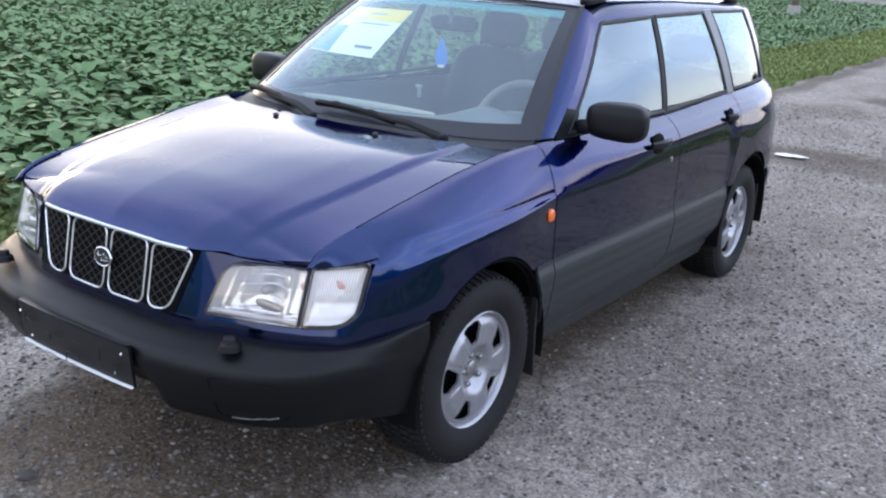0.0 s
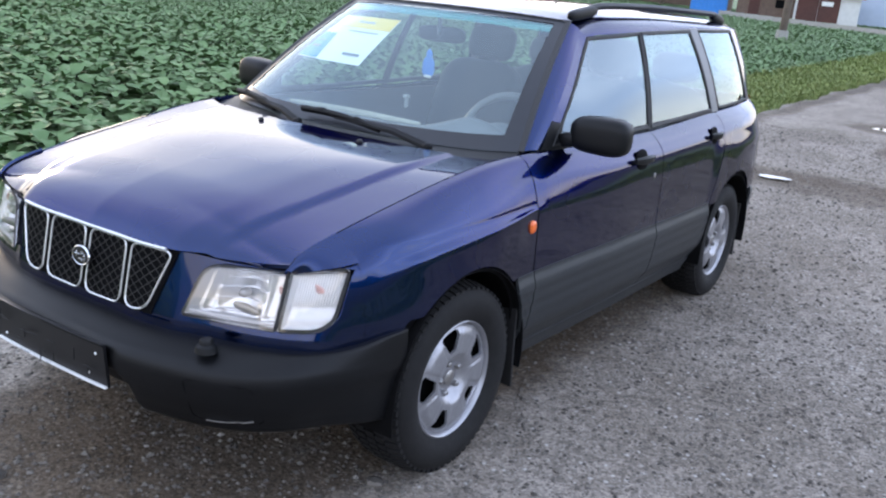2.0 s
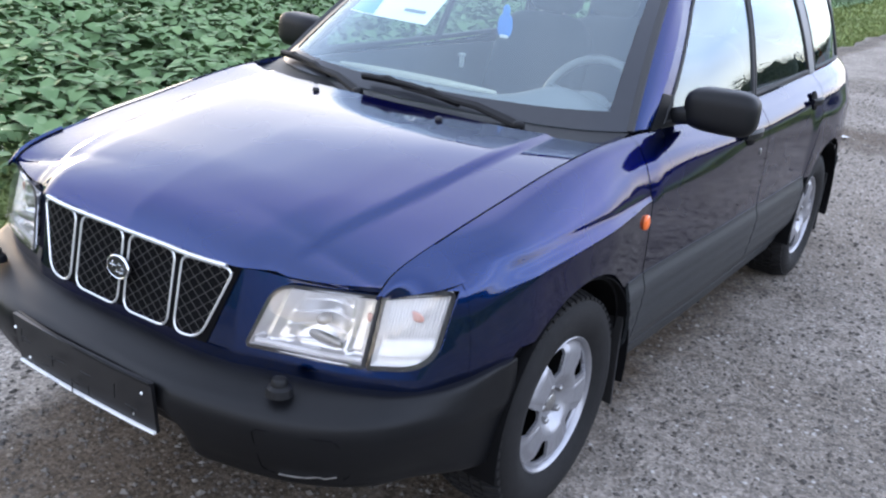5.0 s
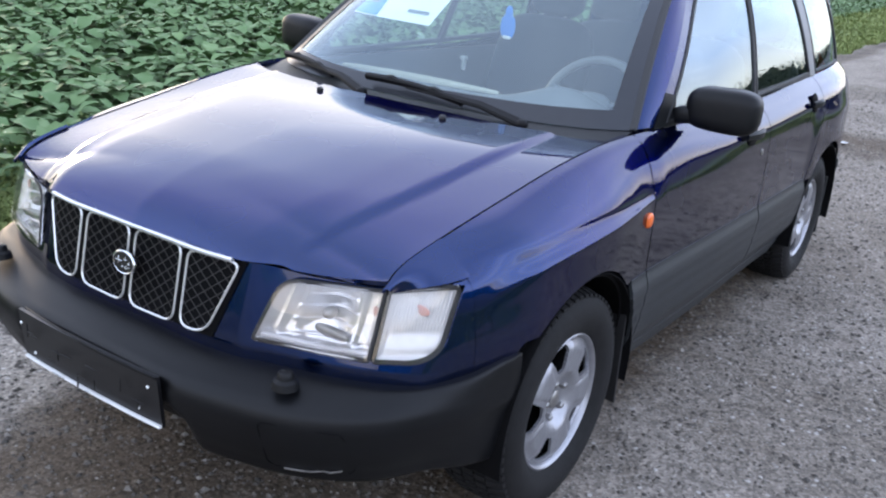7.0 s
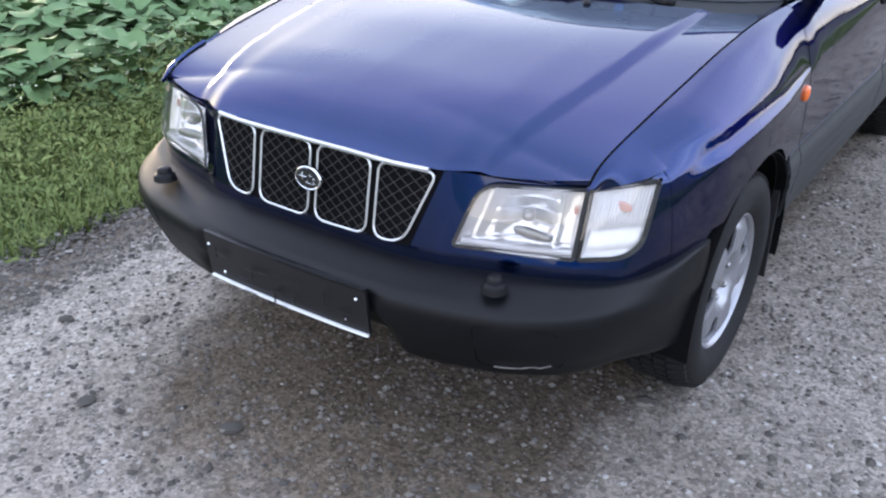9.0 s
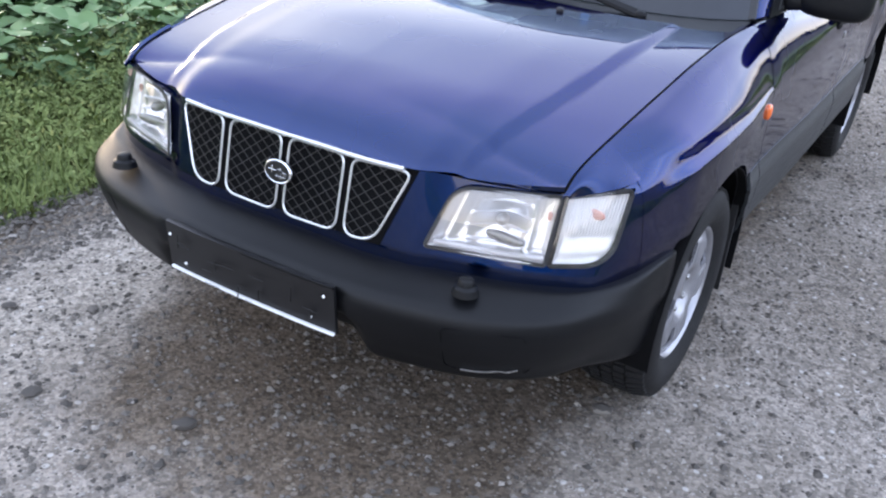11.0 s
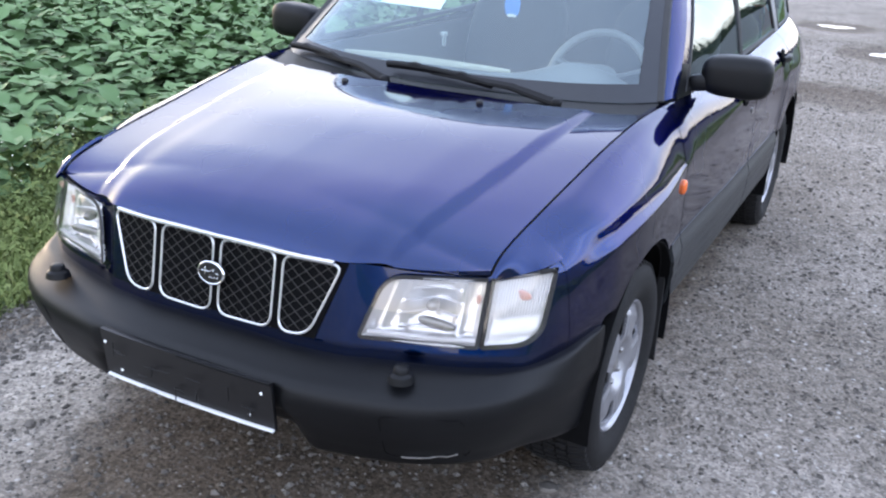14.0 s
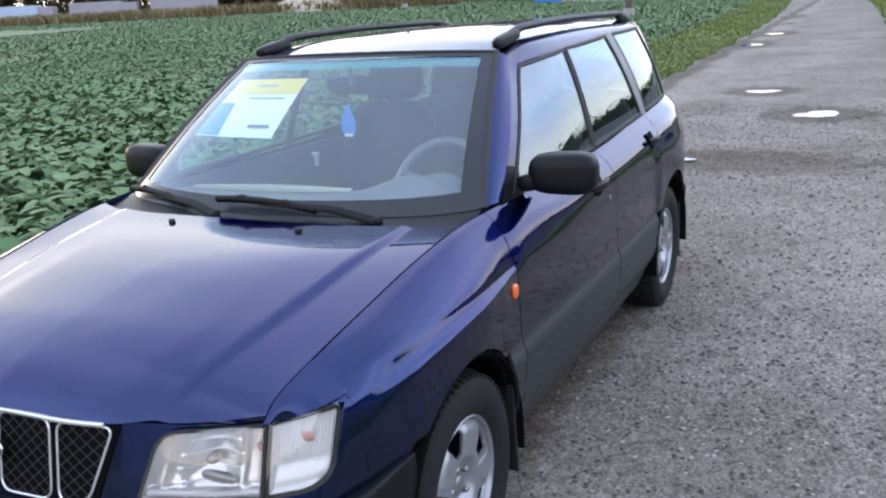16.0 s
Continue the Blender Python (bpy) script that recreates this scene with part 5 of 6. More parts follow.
for px, py, rx, ry in PUDDLES:
    DAMP_SHADE += 1.1 * np.exp(-(((X - px) / (rx * 1.25)) ** 2 + ((Y - py) / (ry * 1.25)) ** 2) ** 2)
DAMP_SHADE += 0.95 * np.exp(-(((X - 0.75) / 1.1) ** 2 + ((Y - 7.4 + 0.15 * X) / 0.55) ** 2))
# the car's shade painted into the gravel, mixed with brown dirt in front
DAMP_SHADE += 0.80 * smooth_np(-0.78, -0.35, X + 0.45 * Y) * (1 - smooth_np(0.55, 0.90, X)) * smooth_np(-0.75, -0.10, Y) * (1 - smooth_np(3.8, 4.6, Y))
# gravel made darker beside the car's sill and further up the lane
DAMP_SHADE += 0.22 * np.exp(-((X - 0.98) / 0.30) ** 2) * np.exp(-((Y - 2.4) / 2.2) ** 4) + 0.20 * smooth_np(4.5, 8.0, Y)
DAMP_SHADE += (0.75 + 0.2 * np.sin(Y * 1.7 + X * 3)) * np.exp(-((X + 1.30 + 0.05 * np.sin(Y * 2.3)) / 0.15) ** 2)
PALE = 0.45 * np.exp(-((X + 0.88 + 0.05 * np.sin(Y * 1.9)) / 0.26) ** 4) * smooth_np(-2.5, -0.6, Y) * (1 - 0.6 * smooth_np(1.0, 4.0, Y))
a = road.data.attributes.new("damp_shade", "FLOAT", "POINT")
a.data.foreach_set("value", np.clip(DAMP_SHADE, 0, 1.3).astype(np.float32).ravel())

a = road.data.attributes.new("pale", "FLOAT", "POINT")
a.data.foreach_set("value", np.clip(PALE, 0, 1).astype(np.float32).ravel())

WATER = mat("puddle_water", (0.045, 0.042, 0.038), 0.02, var=0.1, scale=4, spec=1.0)
for px, py, rx, ry in PUDDLES:
    n = 40
    lev = land(px, py) - 0.012
    wob = lambda a: 0.52 * (1 + 0.16 * math.sin(2 * a + px * 5) + 0.12 * math.sin(3 * a + py) + 0.07 * math.sin(7 * a))
    V = [(px, py, lev + 0.007)] + [(px + rx * wob(2 * math.pi * i / n) * math.cos(2 * math.pi * i / n), py + ry * wob(2 * math.pi * i / n) * math.sin(2 * math.pi * i / n), lev + 0.007) for i in range(n)]
    w = mesh_object("puddle", V, [(0, 1 + i, 1 + (i + 1) % n) for i in range(n)], WATER)
    tagged(w, "shallow rain puddle in a pothole reflecting sky", "puddle", "puddles", "structure")

# loose stones
STONE = bpy.data.materials.new("loose_stone")
STONE.use_nodes = True


def stone_nodes():
    nt = STONE.node_tree
    p = nt.nodes["Principled BSDF"]
    N = nt.nodes.new
    geo, ramp, tc, noi = N("ShaderNodeNewGeometry"), N("ShaderNodeValToRGB"), N("ShaderNodeTexCoord"), N("ShaderNodeTexNoise")
    e = ramp.color_ramp.elements
    e[0].color, e[1].color = (0.040, 0.036, 0.032, 1), (0.38, 0.35, 0.31, 1)
    e.new(0.50).color = (0.115, 0.102, 0.088, 1)
    e.new(0.94).color = (0.21, 0.19, 0.165, 1)
    nt.links.new(geo.outputs["Random Per Island"], ramp.inputs[0])
    noi.inputs["Scale"].default_value = 150
    nt.links.new(tc.outputs["Object"], noi.inputs["Vector"])
    c = node_mix(nt, 0.25, ramp.outputs[0], (0.15, 0.14, 0.13, 1))
    nt.links.new(c, p.inputs["Base Color"])
    p.inputs["Roughness"].default_value = 0.85
    p.inputs["Specular IOR Level"].default_value = 0.08


stone_nodes()


def stone_shape(seed, r):
    g = random.Random(seed)
    bm = bmesh.new()
    bmesh.ops.create_icosphere(bm, subdivisions=2, radius=1)
    off = [Vector((g.uniform(-1, 1), g.uniform(-1, 1), g.uniform(-1, 1))).normalized() for _ in range(9)]
    for v in bm.verts:
        d = v.co.normalized()
        k = min(1.0, min(0.78 / max(0.05, d.dot(o)) if d.dot(o) > 0 else 9 for o in off))
        v.co = Vector((d.x * r * 1.25, d.y * r * 0.9, d.z * r * 0.62)) * k
    V, F = [v.co.copy() for v in bm.verts], [tuple(v.index for v in f.verts) for f in bm.faces]
    bm.free()
    return V, F


for i, (sx, sy, r, h) in enumerate(((-0.123, -0.16, 0.030, 40), (0.719, 0.60, 0.026, 10), (-0.527, -0.32, 0.024, 70), (1.112, 1.09, 0.015, 0), (-0.058, -0.30, 0.018, 120), (-0.056, -0.31 + 0.08, 0.012, 30), (0.60, -0.05, 0.020, 80), (0.30, -0.42, 0.022, 15), (-0.30, -0.18, 0.014, 60), (0.52, 0.04, 0.016, 33), (-0.75, 0.05, 0.020, 140), (-0.95, -0.10, 0.022, 20), (0.86, 0.52, 0.016, 95))):
    V, F = stone_shape(i, r)
    m = pose(sx, sy, land(sx, sy) + r * 0.25 + float(bumps(np.array(sx), np.array(sy))) * 0.5, 0, 0, h)
    s = mesh_object("stone", [m @ v for v in V], F, STONE, 25)
    tagged(s, "loose grey-brown stone lying on the gravel", "stone", "stones on the lane")


def scatter_stones(n, x0, x1, y0, y1, rmin, rmax, seed):
    g = np.random.default_rng(seed)
    x, y = g.uniform(x0, x1, n), g.uniform(y0, y1, n)
    r = rmin * (rmax / rmin) ** (g.random(n) ** 2.6)
    base = np.array([(1, 0, 0), (0, 1, 0), (-1, 0, 0), (0, -1, 0), (0, 0, 1), (0, 0, -1)], dtype=float)
    tri = np.array([(0, 1, 4), (1, 2, 4), (2, 3, 4), (3, 0, 4), (1, 0, 5), (2, 1, 5), (3, 2, 5), (0, 3, 5)])
    a = g.uniform(0, 6.28, n)
    P = base[None] * (r[:, None, None]) * g.uniform(0.6, 1.25, (n, 6, 1)) * np.array((1, 1, 0.6))
    ca, sa = np.cos(a)[:, None], np.sin(a)[:, None]
    Q = np.stack([P[..., 0] * ca - P[..., 1] * sa, P[..., 0] * sa + P[..., 1] * ca, P[..., 2]], -1)
    Q[..., 0] += x[:, None]; Q[..., 1] += y[:, None]
    Q[..., 2] += (land_np(x, y) + dips(x, y) + bumps(x, y) * np.minimum(1, np.maximum(0.35, (np.abs(x) - 0.6) * 3)) + r * 0.12)[:, None]
    F = (tri[None] + (np.arange(n) * 6)[:, None, None]).reshape(-1, 3)
    return Q.reshape(-1, 3), F


sets = [scatter_stones(48000, -1.45, 3.2, -1.6, 3.5, 0.003, 0.015, 1), scatter_stones(20000, -1.5, 3.0, 3.5, 11, 0.004, 0.018, 2), scatter_stones(9000, -1.52, -1.12, -1.6, 4, 0.006, 0.018, 3)]
o, V, F = 0, [], []
for v, f in sets:
    V.append(v); F.append(f + o); o += len(v)
tagged(fast_mesh("gravel", np.concatenate(V), np.concatenate(F), STONE, False), "loose grey gravel scattered over the lane", "gravel", kind="stuff")


# ---- plants ----
def leaf_material(name, dark, light, rough=0.55, trans=0.25, spots=None):
    m = bpy.data.materials.new(name)
    m.use_nodes = True
    nt = m.node_tree
    p = nt.nodes["Principled BSDF"]
    N = nt.nodes.new
    geo, ramp, tc, noi = N("ShaderNodeNewGeometry"), N("ShaderNodeValToRGB"), N("ShaderNodeTexCoord"), N("ShaderNodeTexNoise")
    e = ramp.color_ramp.elements
    e[0].color, e[1].color = tuple(dark) + (1,), tuple(light) + (1,)
    if spots:
        e.new(0.93).color = tuple(light) + (1,)
        e[len(e) - 1].color = tuple(spots) + (1,)
    nt.links.new(geo.outputs["Random Per Island"], ramp.inputs[0])
    noi.inputs["Scale"].default_value, noi.inputs["Detail"].default_value = 1.3, 4
    nt.links.new(tc.outputs["Object"], noi.inputs["Vector"])
    c = node_mix(nt, noi.outputs[0], ramp.outputs[0], tuple(d * 0.75 for d in dark) + (1,))
    nt.links.new(c, p.inputs["Base Color"])
    p.inputs["Roughness"].default_value = rough
    p.inputs["Specular IOR Level"].default_value = 0.10
    return m


CROP = leaf_material("crop_leaf", (0.128, 0.216, 0.092), (0.202, 0.302, 0.132), 0.6)
WEED = leaf_material("weed_leaf", (0.150, 0.205, 0.064), (0.330, 0.370, 0.135), 0.6, spots=(0.36, 0.32, 0.10))
GRASS = leaf_material("grass_blade", (0.140, 0.190, 0.058), (0.300, 0.340, 0.124), 0.6, spots=(0.35, 0.30, 0.13))
BLOOM = mat("small_flowers", (0.75, 0.74, 0.55), 0.7, var=0.1)


def leaves(x, y, z0, size, yaw, tilt, height, g, width=0.75, plain=False):
    """Broad lobed leaves: a bent five-point fan each, on a slanting stalk (2 quads across, 2 along)."""
    n = len(x)
    # template along the leaf (t) and across (s)
    T = np.array([(0, -0.16), (0, 0.16), (0.32, -0.50), (0.32, 0.50), (0.76, -0.48), (0.76, 0.48), (1.0, -0.20), (1.0, 0.20), (0.36, 0.0), (0.74, 0.0)])
    if plain:
        T = np.array([(0, 0), (0.4, -0.46), (0.4, 0.46), (1.0, 0.0), (0.45, 0.0)])
    t, s = T[:, 0], T[:, 1] * width
    s = s[None] * g.uniform(0.86, 1.14, (n, len(t)))
    bow = -0.35 * (t - 0.35) ** 2
    up = np.abs(s) * 0.28 + g.normal(0, 0.055, (n, len(t)))
    L = t[None] * np.cos(tilt)[:, None] + 0 * s
    H = t[None] * np.sin(tilt)[:, None] + bow[None] + up
    px = (L * np.cos(yaw)[:, None] - s * np.sin(yaw)[:, None]) * size[:, None] + x[:, None]
    py = (L * np.sin(yaw)[:, None] + s * np.cos(yaw)[:, None]) * size[:, None] + y[:, None]
    pz = H * size[:, None] + (z0 + height)[:, None]
    tris = np.array([(0, 8, 2), (0, 1, 8), (1, 3, 8), (2, 8, 9), (2, 9, 4), (8, 3, 5), (8, 5, 9), (4, 9, 6), (9, 7, 6), (9, 5, 7)])
    if plain:
        tris = np.array([(0, 4, 1), (0, 2, 4), (1, 4, 3), (4, 2, 3)])
    F = (tris[None] + (np.arange(n) * len(T))[:, None, None]).reshape(-1, 3)
    return np.stack([px, py, pz], -1).reshape(-1, 3), F


def crop(n_plants, per, x0, x1, y0, y1, size, seed, low=1.0, plain=True):
    g = np.random.default_rng(seed)
    px, py = g.uniform(x0, x1, n_plants), g.uniform(y0, y1, n_plants)
    ok = px < edge_left(py) - 0.75 - 0.6 * g.random(n_plants) - 1.1 * smooth_np(6, 14, py)
    # thin patches where soil shows
    thin = np.sin(px * 0.9 + 1) * np.sin(py * 0.7 + 2) + 0.5 * np.sin(px * 2.1 - py * 1.3)
    ok &= g.random(n_plants) > np.clip(thin - 0.75, 0, 0.8)
    px, py = px[ok], py[ok]
    n = len(px)
    k = np.repeat(np.arange(n), per)
    yaw = g.uniform(0, 6.283, len(k))
    rad = g.uniform(0.01, 0.12, len(k)) * size / 0.16
    hgt = low * g.uniform(0.04, 0.30, len(k)) * (0.7 + 0.6 * g.random(n)[k])
    sz = size * g.uniform(0.55, 1.25, len(k))
    x, y = px[k] + rad * np.cos(yaw), py[k] + rad * np.sin(yaw)
    return leaves(x, y, land_np(x, y) - 0.02, sz, yaw, low * g.uniform(-0.3, 0.55, len(k)), hgt, g, 0.75 if not plain else 0.9, plain)


def merged(name, sets, material, label, category):
    o, V, F = 0, [], []
    for v, f in sets:
        V.append(v); F.append(f + o); o += len(v)
    return tagged(fast_mesh(name, np.concatenate(V), np.concatenate(F), material), label, category, kind="stuff")


merged("field_crop", [
    crop(4600, 10, -12, -2.0, -3, 12, 0.15, 11, plain=False),
    crop(5200, 6, -12, -2.0, -3, 12, 0.13, 18, 0.45),
    crop(9500, 6, -24, -2.6, 9, 30, 0.15, 12, 0.6),
    crop(16000, 4, -52, -2.8, 26, 62, 0.22, 13, 0.42),
    crop(17000, 3, -150, -3.0, 55, 100, 0.34, 14, 0.35),
    crop(3200, 6, -24, -12, -3, 12, 0.18, 15, 0.8),
    crop(2600, 4, -24, -2.6, -25, -3, 0.24, 17, 0.8),
    crop(4200, 4, -60, -22, -3, 30, 0.27, 16, 0.6),
], CROP, "dense green leafy field crop beside the lane", "crop")


def blades(n, xf, y0, y1, hmin, hmax, seed, wid=0.006):
    g = np.random.default_rng(seed)
    y = g.uniform(y0, y1, n)
    x = xf(g, y)
    z = land_np(x, y) - 0.03
    h = g.uniform(hmin, hmax, n)
    a, lean = g.uniform(0, 6.283, n), g.uniform(0.1, 0.9, n)
    w = wid * g.uniform(0.6, 1.6, n)
    ca, sa = np.cos(a), np.sin(a)
    P = []
    for t, ws in ((0, 1), (0.5, 0.9), (0.85, 0.5)):
        cx, cy, cz = x + ca * lean * h * t * t, y + sa * lean * h * t * t, z + h * t * (1 - 0.25 * lean * t)
        P += [np.stack([cx - sa * w * ws, cy + ca * w * ws, cz], -1), np.stack([cx + sa * w * ws, cy - ca * w * ws, cz], -1)]
    P.append(np.stack([x + ca * lean * h, y + sa * lean * h, z + h * (1 - 0.25 * lean)], -1))
    V = np.stack(P, 1).reshape(-1, 3)
    tris = np.array([(0, 1, 3), (0, 3, 2), (2, 3, 5), (2, 5, 4), (4, 5, 6)])
    return V, (tris[None] + (np.arange(n) * 7)[:, None, None]).reshape(-1, 3)


verge = lambda g, y: edge_left(y) - 0.03 - 1.25 * g.random(len(y)) ** 0.9
verge_r = lambda g, y: edge_right(y) + 0.02 + 1.6 * g.random(len(y))
far_strip = lambda g, y: edge_left(y) - 0.05 - 2.2 * g.random(len(y))
merged("verge_grass", [blades(34000, verge, -3, 5, 0.04, 0.13, 21, 0.0028), blades(34000, far_strip, 4, 22, 0.04, 0.13, 22, 0.008), blades(22000, far_strip, 20, 70, 0.05, 0.15, 23, 0.018),
                       blades(14000, verge_r, 10, 60, 0.08, 0.30, 24, 0.022), blades(9000, verge_r, -14, 10, 0.06, 0.22, 25, 0.010), blades(9000, verge, -16, -3, 0.05, 0.20, 26, 0.012)], GRASS, "rough grass verge along the lane", "grass")


def weeds(n, y0, y1, seed, size):
    g = np.random.default_rng(seed)
    y = g.uniform(y0, y1, n)
    x = edge_left(y) - 0.25 - 1.1 * g.random(n)
    rise = smooth_np(0.2, 1.2, edge_left(y) - x)
    hgt = g.uniform(0.0, 0.30, n) * (0.25 + 0.75 * rise)
    return leaves(x, y, land_np(x, y), size * g.uniform(0.5, 1.4, n), g.uniform(0, 6.283, n), g.uniform(-0.2, 0.9, n), hgt, g, 0.55, True)


def bushes(n, per, y0, y1, seed, tall, leaf):
    """Low bushy weeds: clumps of small leaflets round slanting stems, taller away from the lane."""
    g = np.random.default_rng(seed)
    y = g.uniform(y0, y1, n)
    off = g.random(n) ** 0.8
    x = edge_left(y) - 0.04 - 1.35 * off
    top = tall * (0.22 + 0.78 * smooth_np(0.1, 0.7, off)) * g.uniform(0.45, 1.25, n)
    k = np.repeat(np.arange(n), per)
    t = g.random(len(k)) ** 0.7
    a = g.uniform(0, 6.283, len(k))
    r = (0.02 + 0.55 * top[k] * (0.35 + 0.65 * t)) * np.sqrt(g.random(len(k)))
    lx, ly = x[k] + r * np.cos(a), y[k] + r * np.sin(a)
    return leaves(lx, ly, land_np(lx, ly) - 0.02, leaf * g.uniform(0.5, 1.5, len(k)), a + g.normal(0, 0.6, len(k)), g.uniform(-0.3, 1.1, len(k)), top[k] * t, g, 0.27, True)


merged("verge_weeds", [bushes(3000, 40, -3, 5.5, 31, 0.24, 0.028), bushes(900, 18, -3, 5.5, 33, 0.16, 0.055), weeds(2200, 5, 24, 32, 0.07)], WEED, "tangled low weeds on the verge", "weeds")
g = np.random.default_rng(41)
n = 220
fy = g.uniform(-1.5, 4.5, n)
fx = edge_left(fy) - 0.5 - 0.8 * g.random(n)
merged("verge_flowers", [leaves(fx, fy, land_np(fx, fy), np.full(n, 0.010), g.uniform(0, 6.28, n), g.uniform(-0.2, 0.3, n), g.uniform(0.22, 0.40, n), g, 1.0)], BLOOM, "tiny pale flowers among the verge weeds", "flowers")


# ---- far end of the field: yard, garage, sheds, poles, trees ----
WALLWHITE = mat("white_render", (0.62, 0.62, 0.60), 0.9, var=0.12, scale=3, bump=0.2, bscale=40)
PALEBLUE = mat("pale_blue_sheet", (0.42, 0.50, 0.62), 0.6, var=0.08, scale=2)
FADED = mat("faded_lorry_paint", (0.33, 0.30, 0.34), 0.7, var=0.15, scale=2)
ROYAL = mat("royal_blue_paint", (0.02, 0.09, 0.42), 0.45, var=0.12, scale=4)
BINBLUE = mat("blue_container_paint", (0.03, 0.22, 0.62), 0.5, var=0.15, scale=4)
TILE = mat("orange_roof_tile", (0.52, 0.14, 0.05), 0.8, var=0.2, scale=8)
BROWN = mat("brown_timber", (0.085, 0.035, 0.028), 0.8, var=0.25, scale=6)
BRICK = mat("old_brick", (0.16, 0.11, 0.085), 0.9, var=0.3, scale=4, bump=0.3, bscale=20)
CONC = mat("concrete", (0.34, 0.33, 0.31), 0.9, var=0.2, scale=8, bump=0.2, bscale=40)
BARK = mat("bark", (0.11, 0.085, 0.065), 0.95, var=0.4, scale=20, bump=0.6, bscale=60)
SAND = mat("sand_heap", (0.50, 0.43, 0.33), 0.95, var=0.15, scale=5, bump=0.3, bscale=20)
REED = leaf_material("dry_reed", (0.20, 0.15, 0.07), (0.38, 0.30, 0.16), 0.8)
TREELEAF = leaf_material("tree_leaf", (0.030, 0.060, 0.016), (0.090, 0.120, 0.035), 0.7, spots=(0.22, 0.13, 0.04))
WOODLEAF = leaf_material("far_wood_leaf", (0.018, 0.032, 0.012), (0.050, 0.065, 0.028), 0.8)


def cuboid(x0, x1, y0, y1, z0, z1):
    V = [(x, y, z) for x in (x0, x1) for y in (y0, y1) for z in (z0, z1)]
    return [Vector(v) for v in V], [(0, 1, 3, 2), (4, 6, 7, 5), (0, 4, 5, 1), (2, 3, 7, 6), (0, 2, 6, 4), (1, 5, 7, 3)]


def thing(name, label, category, at, turn=0.0):
    e = new(name)
    e.matrix_world = pose(at[0], at[1], at[2] if len(at) > 2 else land(at[0], at[1]) - 0.1, 0, 0, turn)
    return tagged(e, label, category)


def put(name, vf, material, parent, label=""):
    """A part given in its parent's own coordinates."""
    ob = mesh_object(name, vf[0], vf[1], material, 30)
    ob.parent = parent
    return tagged(ob, label) if label else ob


def gable(w, d, h, rise, over=0.25, hip=0.0):
    """A roof over a plan w x d, eaves at h; hip pulls in the ridge's ends."""
    x, y = w / 2 + over, d / 2 + over
    V = [Vector(v) for v in ((-x, -y, h), (x, -y, h), (x, y, h), (-x, y, h), (-x + hip, 0, h + rise), (x - hip, 0, h + rise))]
    V += [v - Vector((0, 0, 0.14)) for v in V[:4]]
    return V, [(0, 1, 5, 4), (2, 3, 4, 5), (1, 2, 5), (3, 0, 4), (0, 6, 7, 1), (1, 7, 8, 2), (2, 8, 9, 3), (3, 9, 6, 0), (6, 9, 8, 7)]


# garage with an orange tiled roof
ga = thing("garage", "white garage with brown double doors and orange tiled roof", "garage", (-16.2, 80.5), 13)
put("wall", cuboid(-2.5, 2.5, -2.5, 2.5, 0, 2.45), WALLWHITE, ga)
put("roof", gable(5.0, 5.0, 2.45, 1.15, 0.45, 1.9), TILE, ga)
for k in range(2):
    put("door_leaf", cuboid(-2.3 + 1.65 * k, -0.68 + 1.65 * k, -2.56, -2.48, 0.15, 2.25), BROWN, ga)
put("sign", cuboid(-0.45, 0.45, -2.60, -2.565, 1.45, 1.80), PAPER, ga, "pale notice board")
# pale blue hall behind it
ha = thing("hall", "large pale blue metal hall with blue gates", "building", (-7.0, 93.0), 12)
put("wall", cuboid(-13.5, -3.4, -6, 6, 0, 4.4), PALEBLUE, ha)
put("roof", ([v + Vector((-8.45, 0, 0)) for v in gable(10.1, 12, 4.4, 0.7)[0]], gable(10.1, 12, 4.4, 0.7)[1]), CONC, ha)
put("gate", cuboid(-13.3, -12.0, -6.08, -5.95, 0, 4.1), ROYAL, ha)
put("gate", cuboid(-6.4, -3.8, -6.08, -5.95, 0, 3.8), ROYAL, ha)
put("gate_pillar", cuboid(-11.9, -11.5, -6.12, -5.9, 0, 4.2), WALLWHITE, ha)
# shed and brick barn
sh = thing("shed", "low grey shed with a pale tin roof", "shed", (-21.6, 82.5), 14)
put("wall", cuboid(-2.6, 2.6, -2.2, 2.2, 0, 2.0), BRICK, sh)
put("roof", gable(5.2, 4.4, 2.0, 0.95, 0.3), WALLWHITE, sh)
put("door", cuboid(-1.6, -0.7, -2.26, -2.16, 0.05, 1.9), BROWN, sh)
put("window", cuboid(0.6, 1.5, -2.26, -2.16, 0.9, 1.6), DARK, sh)
ba = thing("barn", "long brown brick barn at the field's edge", "barn", (-40.0, 96.0), 14)
put("wall", cuboid(-14, 10, -4, 4, 0, 4.2), BRICK, ba)
put("roof", gable(26, 8, 4.2, 2.6, 0.3), BROWN, ba)
for k in range(5):
    put("window", cuboid(-12 + 4.6 * k, -10.8 + 4.6 * k, -4.06, -3.95, 1.4, 2.4), DARK, ba)
# container, wall, posts, fence
co = thing("container", "bright blue steel container on the yard", "container", (-22.7, 70.5), 12)
put("body", cuboid(-1.45, 1.45, -1.2, 1.2, 0.1, 2.2), BINBLUE, co)
for k in range(9):
    put("rib", cuboid(-1.4 + 0.31 * k, -1.28 + 0.31 * k, -1.26, -1.19, 0.2, 2.1), BINBLUE, co)
put("frame", cuboid(-1.5, 1.5, -1.25, 1.25, 2.2, 2.3), BINBLUE, co)


def yard_line(s):
    return (lerp(-22.0, 2.0, s), lerp(69.8, 55.0, s))


